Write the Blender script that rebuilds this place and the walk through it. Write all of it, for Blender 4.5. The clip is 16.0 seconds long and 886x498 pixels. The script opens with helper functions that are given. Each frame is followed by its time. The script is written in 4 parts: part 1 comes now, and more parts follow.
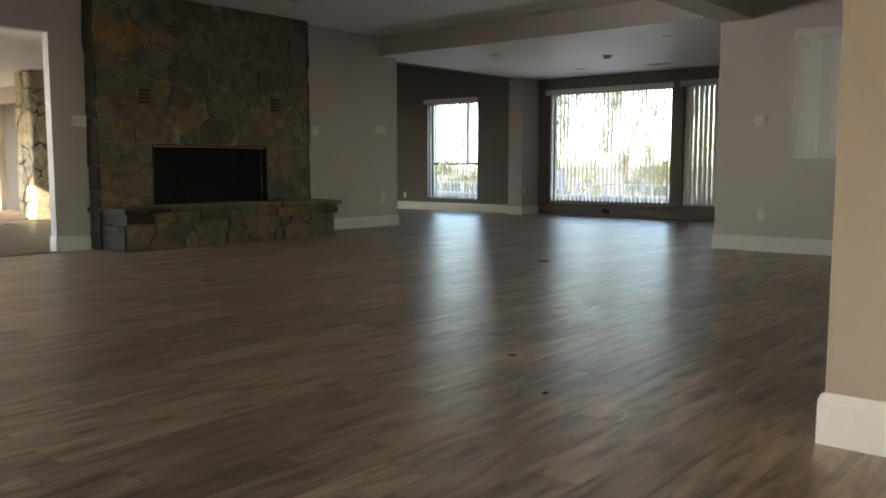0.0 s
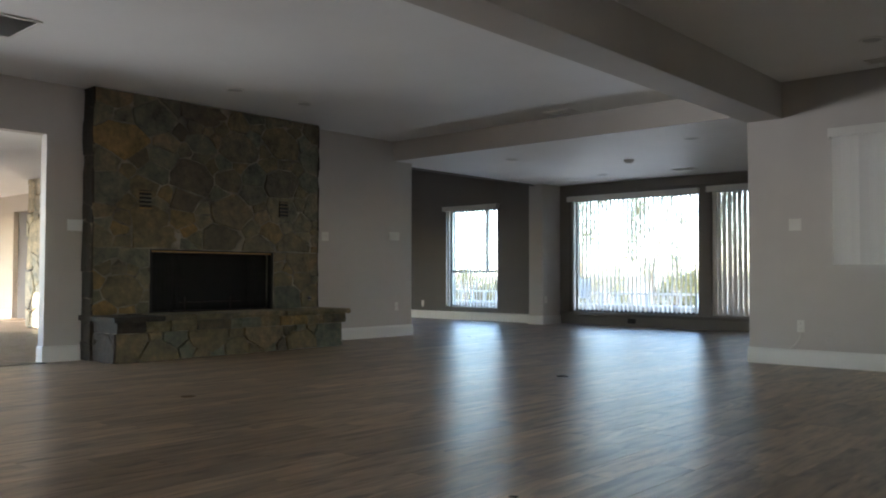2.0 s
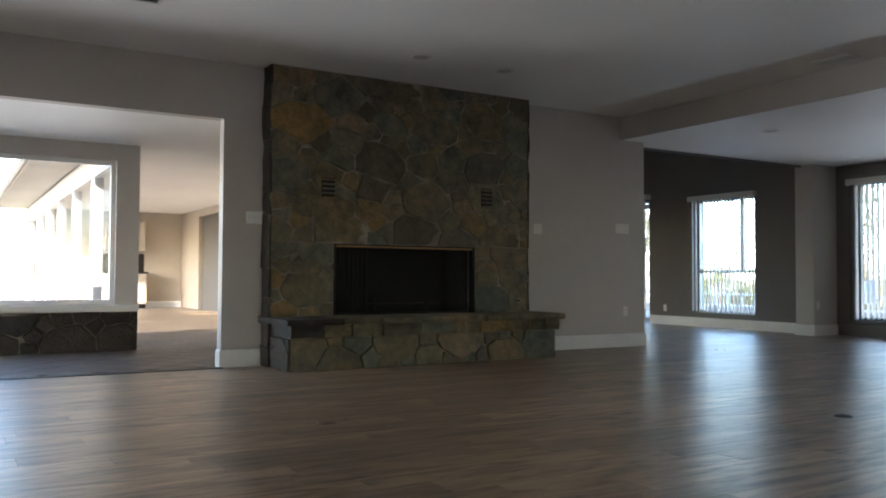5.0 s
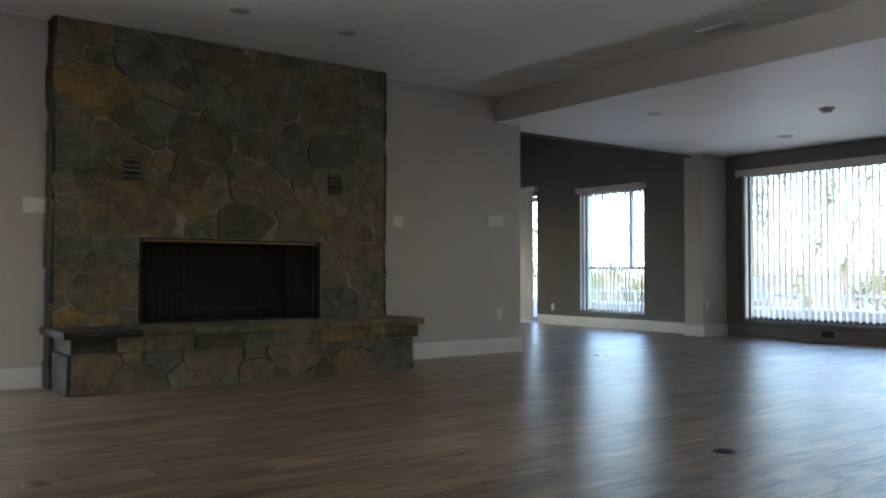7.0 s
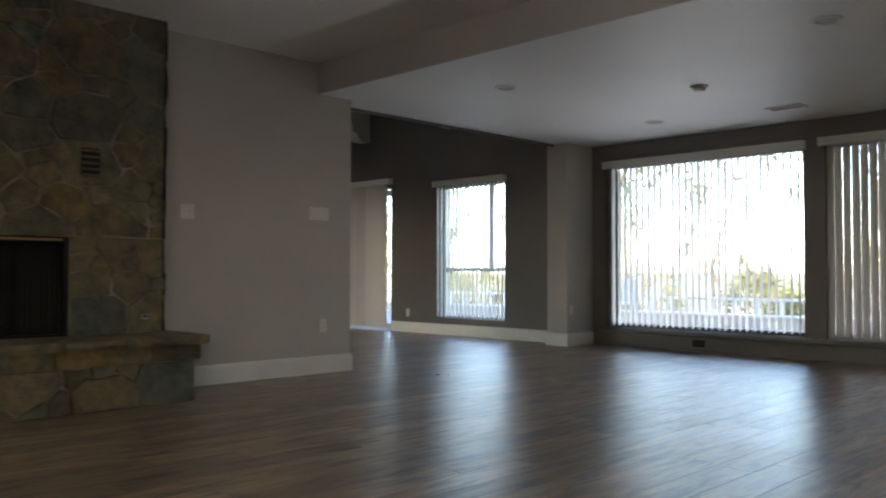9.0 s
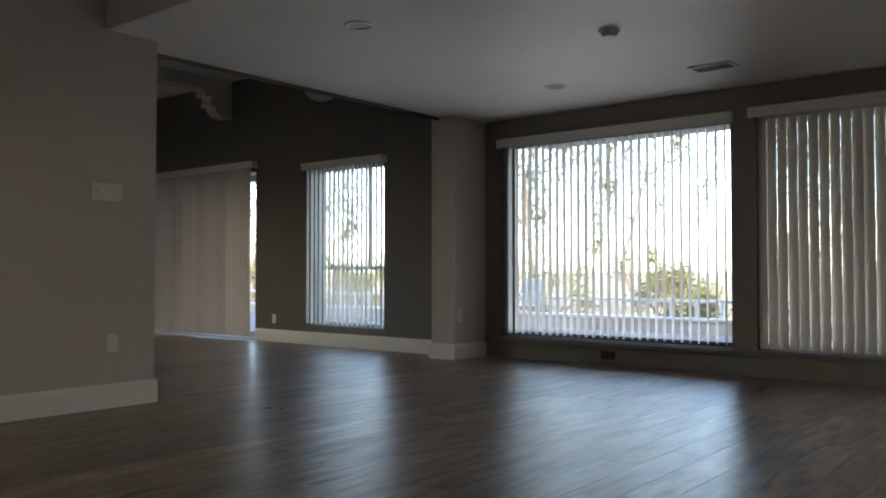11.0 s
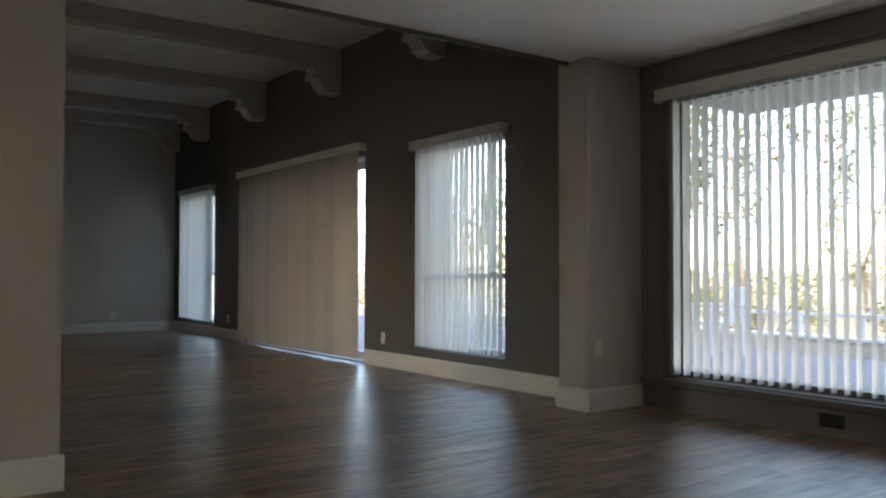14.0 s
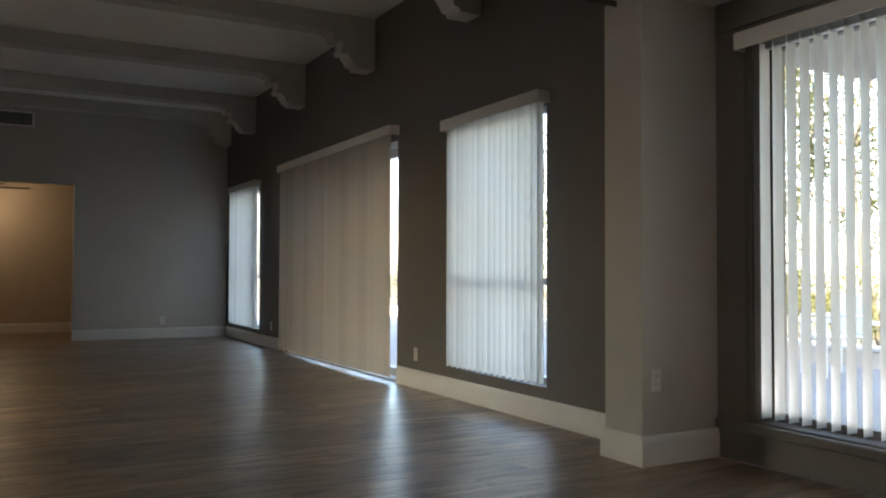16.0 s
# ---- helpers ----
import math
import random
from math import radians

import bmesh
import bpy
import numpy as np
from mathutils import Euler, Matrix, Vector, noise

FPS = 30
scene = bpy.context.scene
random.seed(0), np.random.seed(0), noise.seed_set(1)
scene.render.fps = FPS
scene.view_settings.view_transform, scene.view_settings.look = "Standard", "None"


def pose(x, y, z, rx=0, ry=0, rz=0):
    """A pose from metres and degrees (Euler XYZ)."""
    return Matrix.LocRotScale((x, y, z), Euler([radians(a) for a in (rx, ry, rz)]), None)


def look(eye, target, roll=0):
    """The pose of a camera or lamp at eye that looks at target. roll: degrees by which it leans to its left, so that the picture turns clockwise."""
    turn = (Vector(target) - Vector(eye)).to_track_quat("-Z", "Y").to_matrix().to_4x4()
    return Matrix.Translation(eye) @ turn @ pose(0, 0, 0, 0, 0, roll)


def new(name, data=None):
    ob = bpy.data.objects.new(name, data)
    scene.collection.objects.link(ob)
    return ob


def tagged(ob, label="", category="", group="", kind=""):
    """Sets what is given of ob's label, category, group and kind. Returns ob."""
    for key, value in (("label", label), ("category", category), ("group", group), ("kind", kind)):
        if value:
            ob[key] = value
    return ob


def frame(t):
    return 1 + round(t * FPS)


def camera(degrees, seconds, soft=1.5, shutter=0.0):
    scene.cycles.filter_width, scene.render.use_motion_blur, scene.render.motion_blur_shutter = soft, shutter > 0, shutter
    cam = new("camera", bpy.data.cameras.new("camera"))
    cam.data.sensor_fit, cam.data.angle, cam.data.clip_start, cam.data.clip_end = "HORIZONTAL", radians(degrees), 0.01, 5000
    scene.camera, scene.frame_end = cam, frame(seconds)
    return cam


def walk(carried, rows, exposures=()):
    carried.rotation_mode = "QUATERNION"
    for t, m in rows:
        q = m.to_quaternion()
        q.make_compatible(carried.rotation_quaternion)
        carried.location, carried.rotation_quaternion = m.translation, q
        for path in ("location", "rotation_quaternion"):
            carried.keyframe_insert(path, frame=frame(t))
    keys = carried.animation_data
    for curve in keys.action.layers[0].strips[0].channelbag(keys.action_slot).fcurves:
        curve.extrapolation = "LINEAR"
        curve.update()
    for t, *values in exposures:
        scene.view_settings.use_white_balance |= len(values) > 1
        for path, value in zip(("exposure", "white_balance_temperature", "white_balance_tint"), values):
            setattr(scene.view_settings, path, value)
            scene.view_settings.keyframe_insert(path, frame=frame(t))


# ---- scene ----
cam = camera(56.4, 16.0, soft=1.9, shutter=0.5)
PATH = [
    (0, (-0.291, 0.543, 0.876), (-1.566, 2.071, 0.677), 0.0),
    (0.5, (-0.397, 0.679, 0.847), (-1.663, 2.215, 0.649), 0.2),
    (1, (-0.457, 0.797, 0.854), (-1.722, 2.333, 0.653), 0.1),
    (1.5, (-0.502, 0.934, 0.842), (-1.779, 2.473, 0.802), 0.1),
    (2, (-0.542, 1.086, 0.846), (-1.872, 2.578, 0.911), 0.1),
    (2.5, (-0.618, 1.294, 0.838), (-1.983, 2.754, 0.91), 0.2),
    (3, (-0.713, 1.489, 0.851), (-2.036, 2.986, 0.921), 0.4),
    (3.5, (-0.896, 1.716, 0.836), (-2.248, 3.188, 0.899), -0.2),
    (4, (-1.086, 1.971, 0.838), (-2.684, 3.172, 0.895), 0.2),
    (4.2, (-1.172, 2.071, 0.822), (-2.828, 3.192, 0.882), 0.3),
    (6.3, (-1.83, 2.994, 0.812), (-3.562, 3.991, 0.882), 0.3),
    (6.5, (-1.914, 3.124, 0.812), (-3.581, 4.227, 0.879), 0.2),
    (7, (-2.095, 3.517, 0.849), (-3.688, 4.724, 0.907), 0.1),
    (7.5, (-2.319, 3.838, 0.86), (-3.886, 5.08, 0.921), 0.3),
    (8, (-2.504, 4.198, 0.861), (-3.966, 5.561, 0.92), 0.3),
    (8.5, (-2.723, 4.586, 0.857), (-4.157, 5.979, 0.916), 0.1),
    (9, (-2.862, 4.904, 0.881), (-4.273, 6.319, 0.939), 0.1),
    (9.5, (-3.046, 5.346, 0.888), (-4.315, 6.89, 0.948), 0.0),
    (9.7, (-3.159, 5.473, 0.867), (-4.406, 7.035, 0.925), 0.0),
    (12, (-4.023, 7.371, 0.914), (-5.334, 8.881, 0.961), -0.1),
    (12.5, (-4.211, 7.758, 0.937), (-5.584, 9.212, 0.98), -0.2),
    (13, (-4.371, 8.102, 0.941), (-5.792, 9.508, 0.987), -0.1),
    (13.5, (-4.567, 8.453, 0.962), (-6.035, 9.811, 1.004), -0.1),
    (14, (-4.822, 8.84, 0.959), (-6.438, 10.017, 1.015), 0.1),
    (14.5, (-4.978, 9.184, 0.94), (-6.618, 10.327, 0.997), 0.2),
    (15, (-5.129, 9.519, 0.964), (-6.797, 10.62, 1.021), 0.2),
    (15.5, (-5.374, 9.788, 0.981), (-7.102, 10.793, 1.037), 0.3),
    (16, (-5.603, 10.065, 0.988), (-7.355, 11.027, 1.046), 0.2),
]
EXPOSURES = [(0.0, 3.25, 6750, 9), (1.2, 3.25, 6550, 9), (2.0, 3.45, 5950, 9), (4.0, 3.42, 5950, 9), (6.5, 3.5, 5800, 10), (8.0, 3.62, 6250, 11), (9.5, 3.3, 6400, 12), (12.0, 2.85, 6700, 12), (14.0, 3.12, 6900, 12), (16.0, 3.58, 7150, 11)]
walk(cam, [(t, look(eye, target, roll)) for t, eye, target, roll in PATH], EXPOSURES)

# ---- world and sun ----
SUN_WAY = Vector((0.36, -0.82, 0.46)).normalized()      # towards the sun
sky_world = bpy.data.worlds.new("sky")
scene.world = sky_world
sky_world.use_nodes = True
wn = sky_world.node_tree
wn.nodes.clear()
sky = wn.nodes.new("ShaderNodeTexSky")
sky.sky_type, sky.sun_disc = "NISHITA", False
sky.sun_elevation = math.asin(SUN_WAY.z)
sky.sun_rotation = math.atan2(SUN_WAY.x, SUN_WAY.y)
bg = wn.nodes.new("ShaderNodeBackground")
bg.inputs["Strength"].default_value = 0.15
wo = wn.nodes.new("ShaderNodeOutputWorld")
wn.links.new(sky.outputs[0], bg.inputs[0])
wn.links.new(bg.outputs[0], wo.inputs[0])
sun = new("sun", bpy.data.lights.new("sun", "SUN"))
sun.data.energy, sun.data.angle, sun.data.color = 2.4, radians(0.5), (1.0, 0.88, 0.72)
sun.matrix_world = look(SUN_WAY * 30, (0, 0, 0))


def fill_lamp(name, at, wide, high, watts, colour, spread=180):
    """An added area lamp by a window that stands in for daylight bounced indoors."""
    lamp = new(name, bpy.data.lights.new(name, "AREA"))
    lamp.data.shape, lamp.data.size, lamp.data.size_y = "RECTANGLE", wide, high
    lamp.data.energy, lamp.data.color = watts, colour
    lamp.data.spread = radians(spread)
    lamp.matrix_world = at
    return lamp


# added lamp aimed at the living room ceiling to brighten it
fill_lamp("courtyard_fill", look((-10.9, 0.6, 1.2), (-4.4, 6.3, 2.7)), 2.8, 1.1, 2.2, (1.0, 0.97, 0.93), 50)
# added upward lamp on the shaded patio, lifts the ceilings inside
fill_lamp("patio_fill", look((-6.8, 14.35, -0.02), (-6.6, 9.6, 2.3)), 3.8, 0.9, 5.0, (0.97, 0.98, 1.0), 120)


# ---- materials ----
def nodes_of(name):
    m = bpy.data.materials.new(name)
    m.use_nodes = True
    nt = m.node_tree
    return m, nt, nt.nodes["Principled BSDF"]


def link(nt, a, b):
    nt.links.new(a, b)


def noise_node(nt, scale, detail=4, rough=0.6, vec=None):
    n = nt.nodes.new("ShaderNodeTexNoise")
    n.inputs["Scale"].default_value, n.inputs["Detail"].default_value, n.inputs["Roughness"].default_value = scale, detail, rough
    if vec is not None:
        link(nt, vec, n.inputs["Vector"])
    return n


def ramp(nt, fac, stops):
    r = nt.nodes.new("ShaderNodeValToRGB")
    els = r.color_ramp.elements
    while len(els) < len(stops):
        els.new(0.5)
    for e, (p, c) in zip(els, stops):
        e.position, e.color = p, (*c, 1)
    link(nt, fac, r.inputs[0])
    return r


def bump(nt, bsdf, height, strength, dist):
    b = nt.nodes.new("ShaderNodeBump")
    b.inputs["Strength"].default_value, b.inputs["Distance"].default_value = strength, dist
    link(nt, height, b.inputs["Height"])
    link(nt, b.outputs[0], bsdf.inputs["Normal"])


def coords(nt, kind="Object"):
    return nt.nodes.new("ShaderNodeTexCoord").outputs[kind]


def paint(name, col, rough=0.6, vary=0.06, fine=120, coarse=0.9, relief=0.15, dist=0.002):
    """Rolled paint: broad unevenness of tone and a fine orange-peel relief."""
    m, nt, b = nodes_of(name)
    v = coords(nt)
    n1 = noise_node(nt, coarse, 5, 0.6, v)
    lo, hi = [tuple(c * k for c in col) for k in (1 - vary, 1 + vary)]
    r = ramp(nt, n1.outputs["Fac"], [(0.3, lo), (0.7, hi)])
    link(nt, r.outputs[0], b.inputs["Base Color"])
    b.inputs["Roughness"].default_value = rough
    n2 = noise_node(nt, fine, 3, 0.5, v)
    bump(nt, b, n2.outputs["Fac"], relief, dist)
    return m


def metal(name, col, rough, metallic=1.0):
    m, nt, b = nodes_of(name)
    n = noise_node(nt, 60, 3, 0.6, coords(nt))
    r = ramp(nt, n.outputs["Fac"], [(0.3, tuple(c * 0.85 for c in col)), (0.7, col)])
    link(nt, r.outputs[0], b.inputs["Base Color"])
    b.inputs["Metallic"].default_value, b.inputs["Roughness"].default_value = metallic, rough
    return m


def plank_material(name, joined):
    """Vinyl plank in weathered oak: each board has its own tone, with long grain and dark streaks."""
    m, nt, b = nodes_of(name)
    if joined:
        rnd = nt.nodes.new("ShaderNodeNewGeometry").outputs["Random Per Island"]
    else:
        rnd = nt.nodes.new("ShaderNodeObjectInfo").outputs["Random"]
    off = nt.nodes.new("ShaderNodeVectorMath")
    off.operation = "MULTIPLY_ADD"
    off.inputs[1].default_value = (37.0, 53.0, 11.0)
    link(nt, rnd, off.inputs[0])
    link(nt, coords(nt), off.inputs[2])
    mp = nt.nodes.new("ShaderNodeMapping")
    mp.inputs["Scale"].default_value = (9.0, 1.4, 1.0)
    link(nt, off.outputs[0], mp.inputs["Vector"])
    grain = noise_node(nt, 1.9, 4, 0.58, mp.outputs[0])
    grain.inputs["Distortion"].default_value = 0.6
    mp2 = nt.nodes.new("ShaderNodeMapping")
    mp2.inputs["Scale"].default_value = (60.0, 2.2, 1.0)
    link(nt, off.outputs[0], mp2.inputs["Vector"])
    fine = noise_node(nt, 3.0, 4, 0.6, mp2.outputs[0])
    tone = ramp(nt, rnd, [(0.0, (0.21, 0.143, 0.088)), (0.35, (0.285, 0.198, 0.123)), (0.7, (0.34, 0.24, 0.151)), (1.0, (0.41, 0.297, 0.193))])
    streak = ramp(nt, grain.outputs["Fac"], [(0.3, (0.22, 0.18, 0.14)), (0.42, (0.66, 0.62, 0.57)), (0.52, (1.0, 0.98, 0.95)), (0.62, (1.25, 1.22, 1.16)), (0.72, (1.55, 1.5, 1.42))])
    hair = ramp(nt, fine.outputs["Fac"], [(0.3, (0.86, 0.85, 0.84)), (0.6, (1.04, 1.04, 1.04))])
    mp3 = nt.nodes.new("ShaderNodeMapping")
    mp3.inputs["Scale"].default_value = (3.5, 1.15, 1.0)
    link(nt, off.outputs[0], mp3.inputs["Vector"])
    knot = nt.nodes.new("ShaderNodeTexVoronoi")
    knot.inputs["Scale"].default_value = 1.0
    link(nt, mp3.outputs[0], knot.inputs["Vector"])
    knots = ramp(nt, knot.outputs["Distance"], [(0.0, (0.16, 0.12, 0.1)), (0.035, (0.3, 0.25, 0.21)), (0.06, (0.8, 0.76, 0.72)), (0.11, (1.0, 1.0, 1.0))])
    for_mix = []
    for k in range(3):
        x = nt.nodes.new("ShaderNodeMix")
        x.data_type, x.blend_type = "RGBA", "MULTIPLY"
        x.inputs["Factor"].default_value = 1.0
        for_mix.append(x)
    link(nt, tone.outputs[0], for_mix[0].inputs["A"])
    link(nt, streak.outputs[0], for_mix[0].inputs["B"])
    link(nt, for_mix[0].outputs["Result"], for_mix[1].inputs["A"])
    link(nt, hair.outputs[0], for_mix[1].inputs["B"])
    link(nt, for_mix[1].outputs["Result"], for_mix[2].inputs["A"])
    link(nt, knots.outputs[0], for_mix[2].inputs["B"])
    link(nt, for_mix[2].outputs["Result"], b.inputs["Base Color"])
    dust = noise_node(nt, 1.3, 5, 0.6, coords(nt))
    rr = nt.nodes.new("ShaderNodeMapRange")
    rr.inputs["To Min"].default_value, rr.inputs["To Max"].default_value = 0.27, 0.42
    b.inputs["Specular IOR Level"].default_value = 0.9
    b.inputs["Coat Weight"].default_value, b.inputs["Coat Roughness"].default_value = 0.2, 0.36
    link(nt, dust.outputs["Fac"], rr.inputs["Value"])
    link(nt, rr.outputs[0], b.inputs["Roughness"])
    bump(nt, b, grain.outputs["Fac"], 0.1, 0.002)
    return m


def stone_material(name, stops, joined=False):
    """Split flagstone: a tone to each stone, mottled, with a rough cleft face."""
    m, nt, b = nodes_of(name)
    rnd = nt.nodes.new("ShaderNodeObjectInfo").outputs["Random"]
    tone = ramp(nt, rnd, stops)
    v = coords(nt)
    n1 = noise_node(nt, 6.5, 8, 0.74, v)
    mott = ramp(nt, n1.outputs["Fac"], [(0.3, (0.3, 0.31, 0.31)), (0.43, (0.75, 0.79, 0.74)), (0.55, (1.15, 1.12, 0.98)), (0.64, (1.55, 1.42, 1.18)), (0.72, (2.15, 1.95, 1.6))])
    x = nt.nodes.new("ShaderNodeMix")
    x.data_type, x.blend_type = "RGBA", "MULTIPLY"
    x.inputs["Factor"].default_value = 1.0
    link(nt, tone.outputs[0], x.inputs["A"])
    link(nt, mott.outputs[0], x.inputs["B"])
    link(nt, x.outputs["Result"], b.inputs["Base Color"])
    b.inputs["Roughness"].default_value = 0.72
    n2 = noise_node(nt, 22.0, 8, 0.7, v)
    bump(nt, b, n2.outputs["Fac"], 1.0, 0.028)
    return m


def glass_material(name):
    m, nt, b = nodes_of(name)
    nt.nodes.remove(b)
    out = nt.nodes["Material Output"]
    tr = nt.nodes.new("ShaderNodeBsdfTransparent")
    tr.inputs[0].default_value = (0.97, 0.97, 0.97, 1)
    gl = nt.nodes.new("ShaderNodeBsdfGlossy")
    gl.inputs["Roughness"].default_value = 0.02
    mx = nt.nodes.new("ShaderNodeMixShader")
    mx.inputs[0].default_value = 0.05
    link(nt, tr.outputs[0], mx.inputs[1])
    link(nt, gl.outputs[0], mx.inputs[2])
    link(nt, mx.outputs[0], out.inputs[0])
    return m


def slat_material(name, col, through_part=0.3):
    """Thin vinyl: mostly opaque, lets some daylight glow through."""
    m, nt, b = nodes_of(name)
    out = nt.nodes["Material Output"]
    n = noise_node(nt, 3, 3, 0.5, coords(nt))
    rnd = nt.nodes.new("ShaderNodeObjectInfo").outputs["Random"]
    r = ramp(nt, rnd, [(0.0, tuple(c * 0.86 for c in col)), (0.5, tuple(c * 0.95 for c in col)), (1.0, col)])
    link(nt, r.outputs[0], b.inputs["Base Color"])
    b.inputs["Roughness"].default_value = 0.45
    bump(nt, b, n.outputs["Fac"], 0.1, 0.002)
    tl = nt.nodes.new("ShaderNodeBsdfTranslucent")
    link(nt, r.outputs[0], tl.inputs[0])
    mx = nt.nodes.new("ShaderNodeMixShader")
    mx.inputs[0].default_value = through_part
    link(nt, b.outputs[0], mx.inputs[1])
    link(nt, tl.outputs[0], mx.inputs[2])
    link(nt, mx.outputs[0], out.inputs[0])
    return m


def leaf_material(name, a, c):
    m, nt, b = nodes_of(name)
    rnd = nt.nodes.new("ShaderNodeNewGeometry").outputs["Random Per Island"]
    r = ramp(nt, rnd, [(0.0, a), (1.0, c)])
    link(nt, r.outputs[0], b.inputs["Base Color"])
    b.inputs["Roughness"].default_value = 0.6
    tl = nt.nodes.new("ShaderNodeBsdfTranslucent")
    link(nt, r.outputs[0], tl.inputs[0])
    mx = nt.nodes.new("ShaderNodeMixShader")
    mx.inputs[0].default_value = 0.35
    link(nt, b.outputs[0], mx.inputs[1])
    link(nt, tl.outputs[0], mx.inputs[2])
    link(nt, mx.outputs[0], nt.nodes["Material Output"].inputs[0])
    return m


WALL = paint("greige_wall_paint", (0.53, 0.493, 0.455), 0.5)
# warmer version of the wall paint, with warm light put into the colour
WARM_LIT_WALL = paint("warm_lit_wall_paint", (0.43, 0.37, 0.29))
ACCENT = paint("charcoal_wall_paint", (0.138, 0.126, 0.113), 0.5)
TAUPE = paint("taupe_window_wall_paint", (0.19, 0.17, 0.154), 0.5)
ENTRY = paint("cream_wall_paint", (0.45, 0.39, 0.31))
BACKROOM = paint("tan_wall_paint", (0.6, 0.5, 0.39))
CEIL = paint("ceiling_paint", (0.86, 0.85, 0.83), 0.5, 0.04, 90, 0.7, 0.25, 0.003)
CEIL.node_tree.nodes["Principled BSDF"].inputs["Specular IOR Level"].default_value = 0.8
BEAMP = paint("beam_paint", (0.58, 0.55, 0.51), 0.6)
WHITE = paint("white_trim_paint", (0.78, 0.765, 0.73), 0.35, 0.04, 60, 2.0, 0.08)
PLASTIC = paint("ivory_plastic", (0.74, 0.72, 0.66), 0.35, 0.03, 40, 5, 0.03)
GREYTRIM = paint("dark_window_trim_paint", (0.15, 0.132, 0.118), 0.45)
ALU = metal("aluminium_frame", (0.6, 0.62, 0.63), 0.4)
DARKMETAL = metal("dark_bronze_metal", (0.05, 0.045, 0.04), 0.45)
BLACK = paint("soot_black_steel", (0.007, 0.007, 0.007), 0.6, 0.2, 30, 4, 0.2)
FIREBRICK = paint("sooty_firebrick", (0.008, 0.0075, 0.007), 0.9, 0.35, 25, 6, 0.4, 0.01)
BRASS = metal("tarnished_brass", (0.5, 0.3, 0.13), 0.35)
STEELP = paint("glossy_white_plate", (0.88, 0.89, 0.88), 0.18, 0.02, 40, 5, 0.02)
CHROME = metal("chrome", (0.7, 0.7, 0.7), 0.15)
MORTAR = paint("grey_mortar", (0.23, 0.205, 0.16), 0.95, 0.75, 70, 4, 0.7, 0.012)
LENSGREY = paint("frosted_lamp_lens", (0.4, 0.39, 0.37), 0.3, 0.03, 40, 5, 0.03)
GLASS = glass_material("window_glass")
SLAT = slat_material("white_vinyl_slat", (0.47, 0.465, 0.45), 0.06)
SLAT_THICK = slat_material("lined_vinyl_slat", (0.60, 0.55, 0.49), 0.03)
SLAT_WHITE = slat_material("opaque_white_slat", (0.86, 0.84, 0.8), 0.03)
SLAT_THIN = slat_material("thin_vinyl_slat", (0.84, 0.84, 0.82), 0.6)
VALANCE = paint("white_vinyl_valance", (0.7, 0.68, 0.63), 0.4, 0.03, 30, 3, 0.03)
CONCRETE = paint("pale_concrete", (0.34, 0.31, 0.29), 0.9, 0.15, 40, 0.6, 0.4, 0.006)
STUCCO = paint("cream_stucco", (0.6, 0.55, 0.47), 0.9, 0.08, 60, 1, 0.6, 0.01)
SUBFLOOR = paint("dark_joint", (0.06, 0.045, 0.035), 0.9)
PLANK = plank_material("oak_vinyl_plank", False)
PLANKS = plank_material("oak_vinyl_planks", True)
STONE = stone_material("brown_flagstone", [(0.0, (0.091, 0.082, 0.058)), (0.13, (0.196, 0.156, 0.091)), (0.26, (0.119, 0.125, 0.098)), (0.38, (0.217, 0.190, 0.130)), (0.5, (0.112, 0.090, 0.065)), (0.62, (0.161, 0.170, 0.137)), (0.74, (0.224, 0.170, 0.104)), (0.86, (0.140, 0.120, 0.081)), (0.95, (0.238, 0.170, 0.078)), (1.0, (0.308, 0.190, 0.072))])
# Red-brown stone with shade put into its colour; also the pier's dark joints.
SHADESTONE = stone_material("shade_darkened_red_brown_flagstone", [(0.0, (0.02, 0.017, 0.014)), (0.5, (0.032, 0.025, 0.02)), (1.0, (0.042, 0.031, 0.022))])
PALESTONE = stone_material("pale_flagstone", [(0.0, (0.38, 0.32, 0.23)), (0.5, (0.46, 0.40, 0.30)), (1.0, (0.36, 0.33, 0.27))])
PAVER = stone_material("red_brown_paver", [(0.0, (0.085, 0.062, 0.05)), (0.5, (0.115, 0.085, 0.068)), (1.0, (0.14, 0.108, 0.088))])
PAVER.node_tree.nodes["Principled BSDF"].inputs["Roughness"].default_value = 0.35


# ---- mesh helpers ----
def add_box(bm, x0, x1, y0, y1, z0, z1, bevel=0.0, segs=1):
    vs = [bm.verts.new((x, y, z)) for x in (x0, x1) for y in (y0, y1) for z in (z0, z1)]
    fs = [bm.faces.new([vs[i] for i in q]) for q in ((0, 1, 3, 2), (4, 6, 7, 5), (0, 4, 5, 1), (2, 3, 7, 6), (0, 2, 6, 4), (1, 5, 7, 3))]
    if bevel:
        es = list({e for f in fs for e in f.edges})
        bmesh.ops.bevel(bm, geom=es, offset=bevel, segments=segs, affect="EDGES", profile=0.5)
    return vs


def add_cyl(bm, m, r0, r1, h, seg=24):
    """A capped cone or cylinder standing on the origin of the pose m."""
    bmesh.ops.create_cone(bm, cap_ends=True, segments=seg, radius1=r0, radius2=r1, depth=h, matrix=m @ Matrix.Translation((0, 0, h / 2)))


def mesh_of(name, bm, mat, smooth=False):
    me = bpy.data.meshes.new(name)
    bmesh.ops.recalc_face_normals(bm, faces=bm.faces)
    bm.to_mesh(me)
    bm.free()
    me.materials.append(mat)
    if smooth:
        for p in me.polygons:
            p.use_smooth = True
    return me


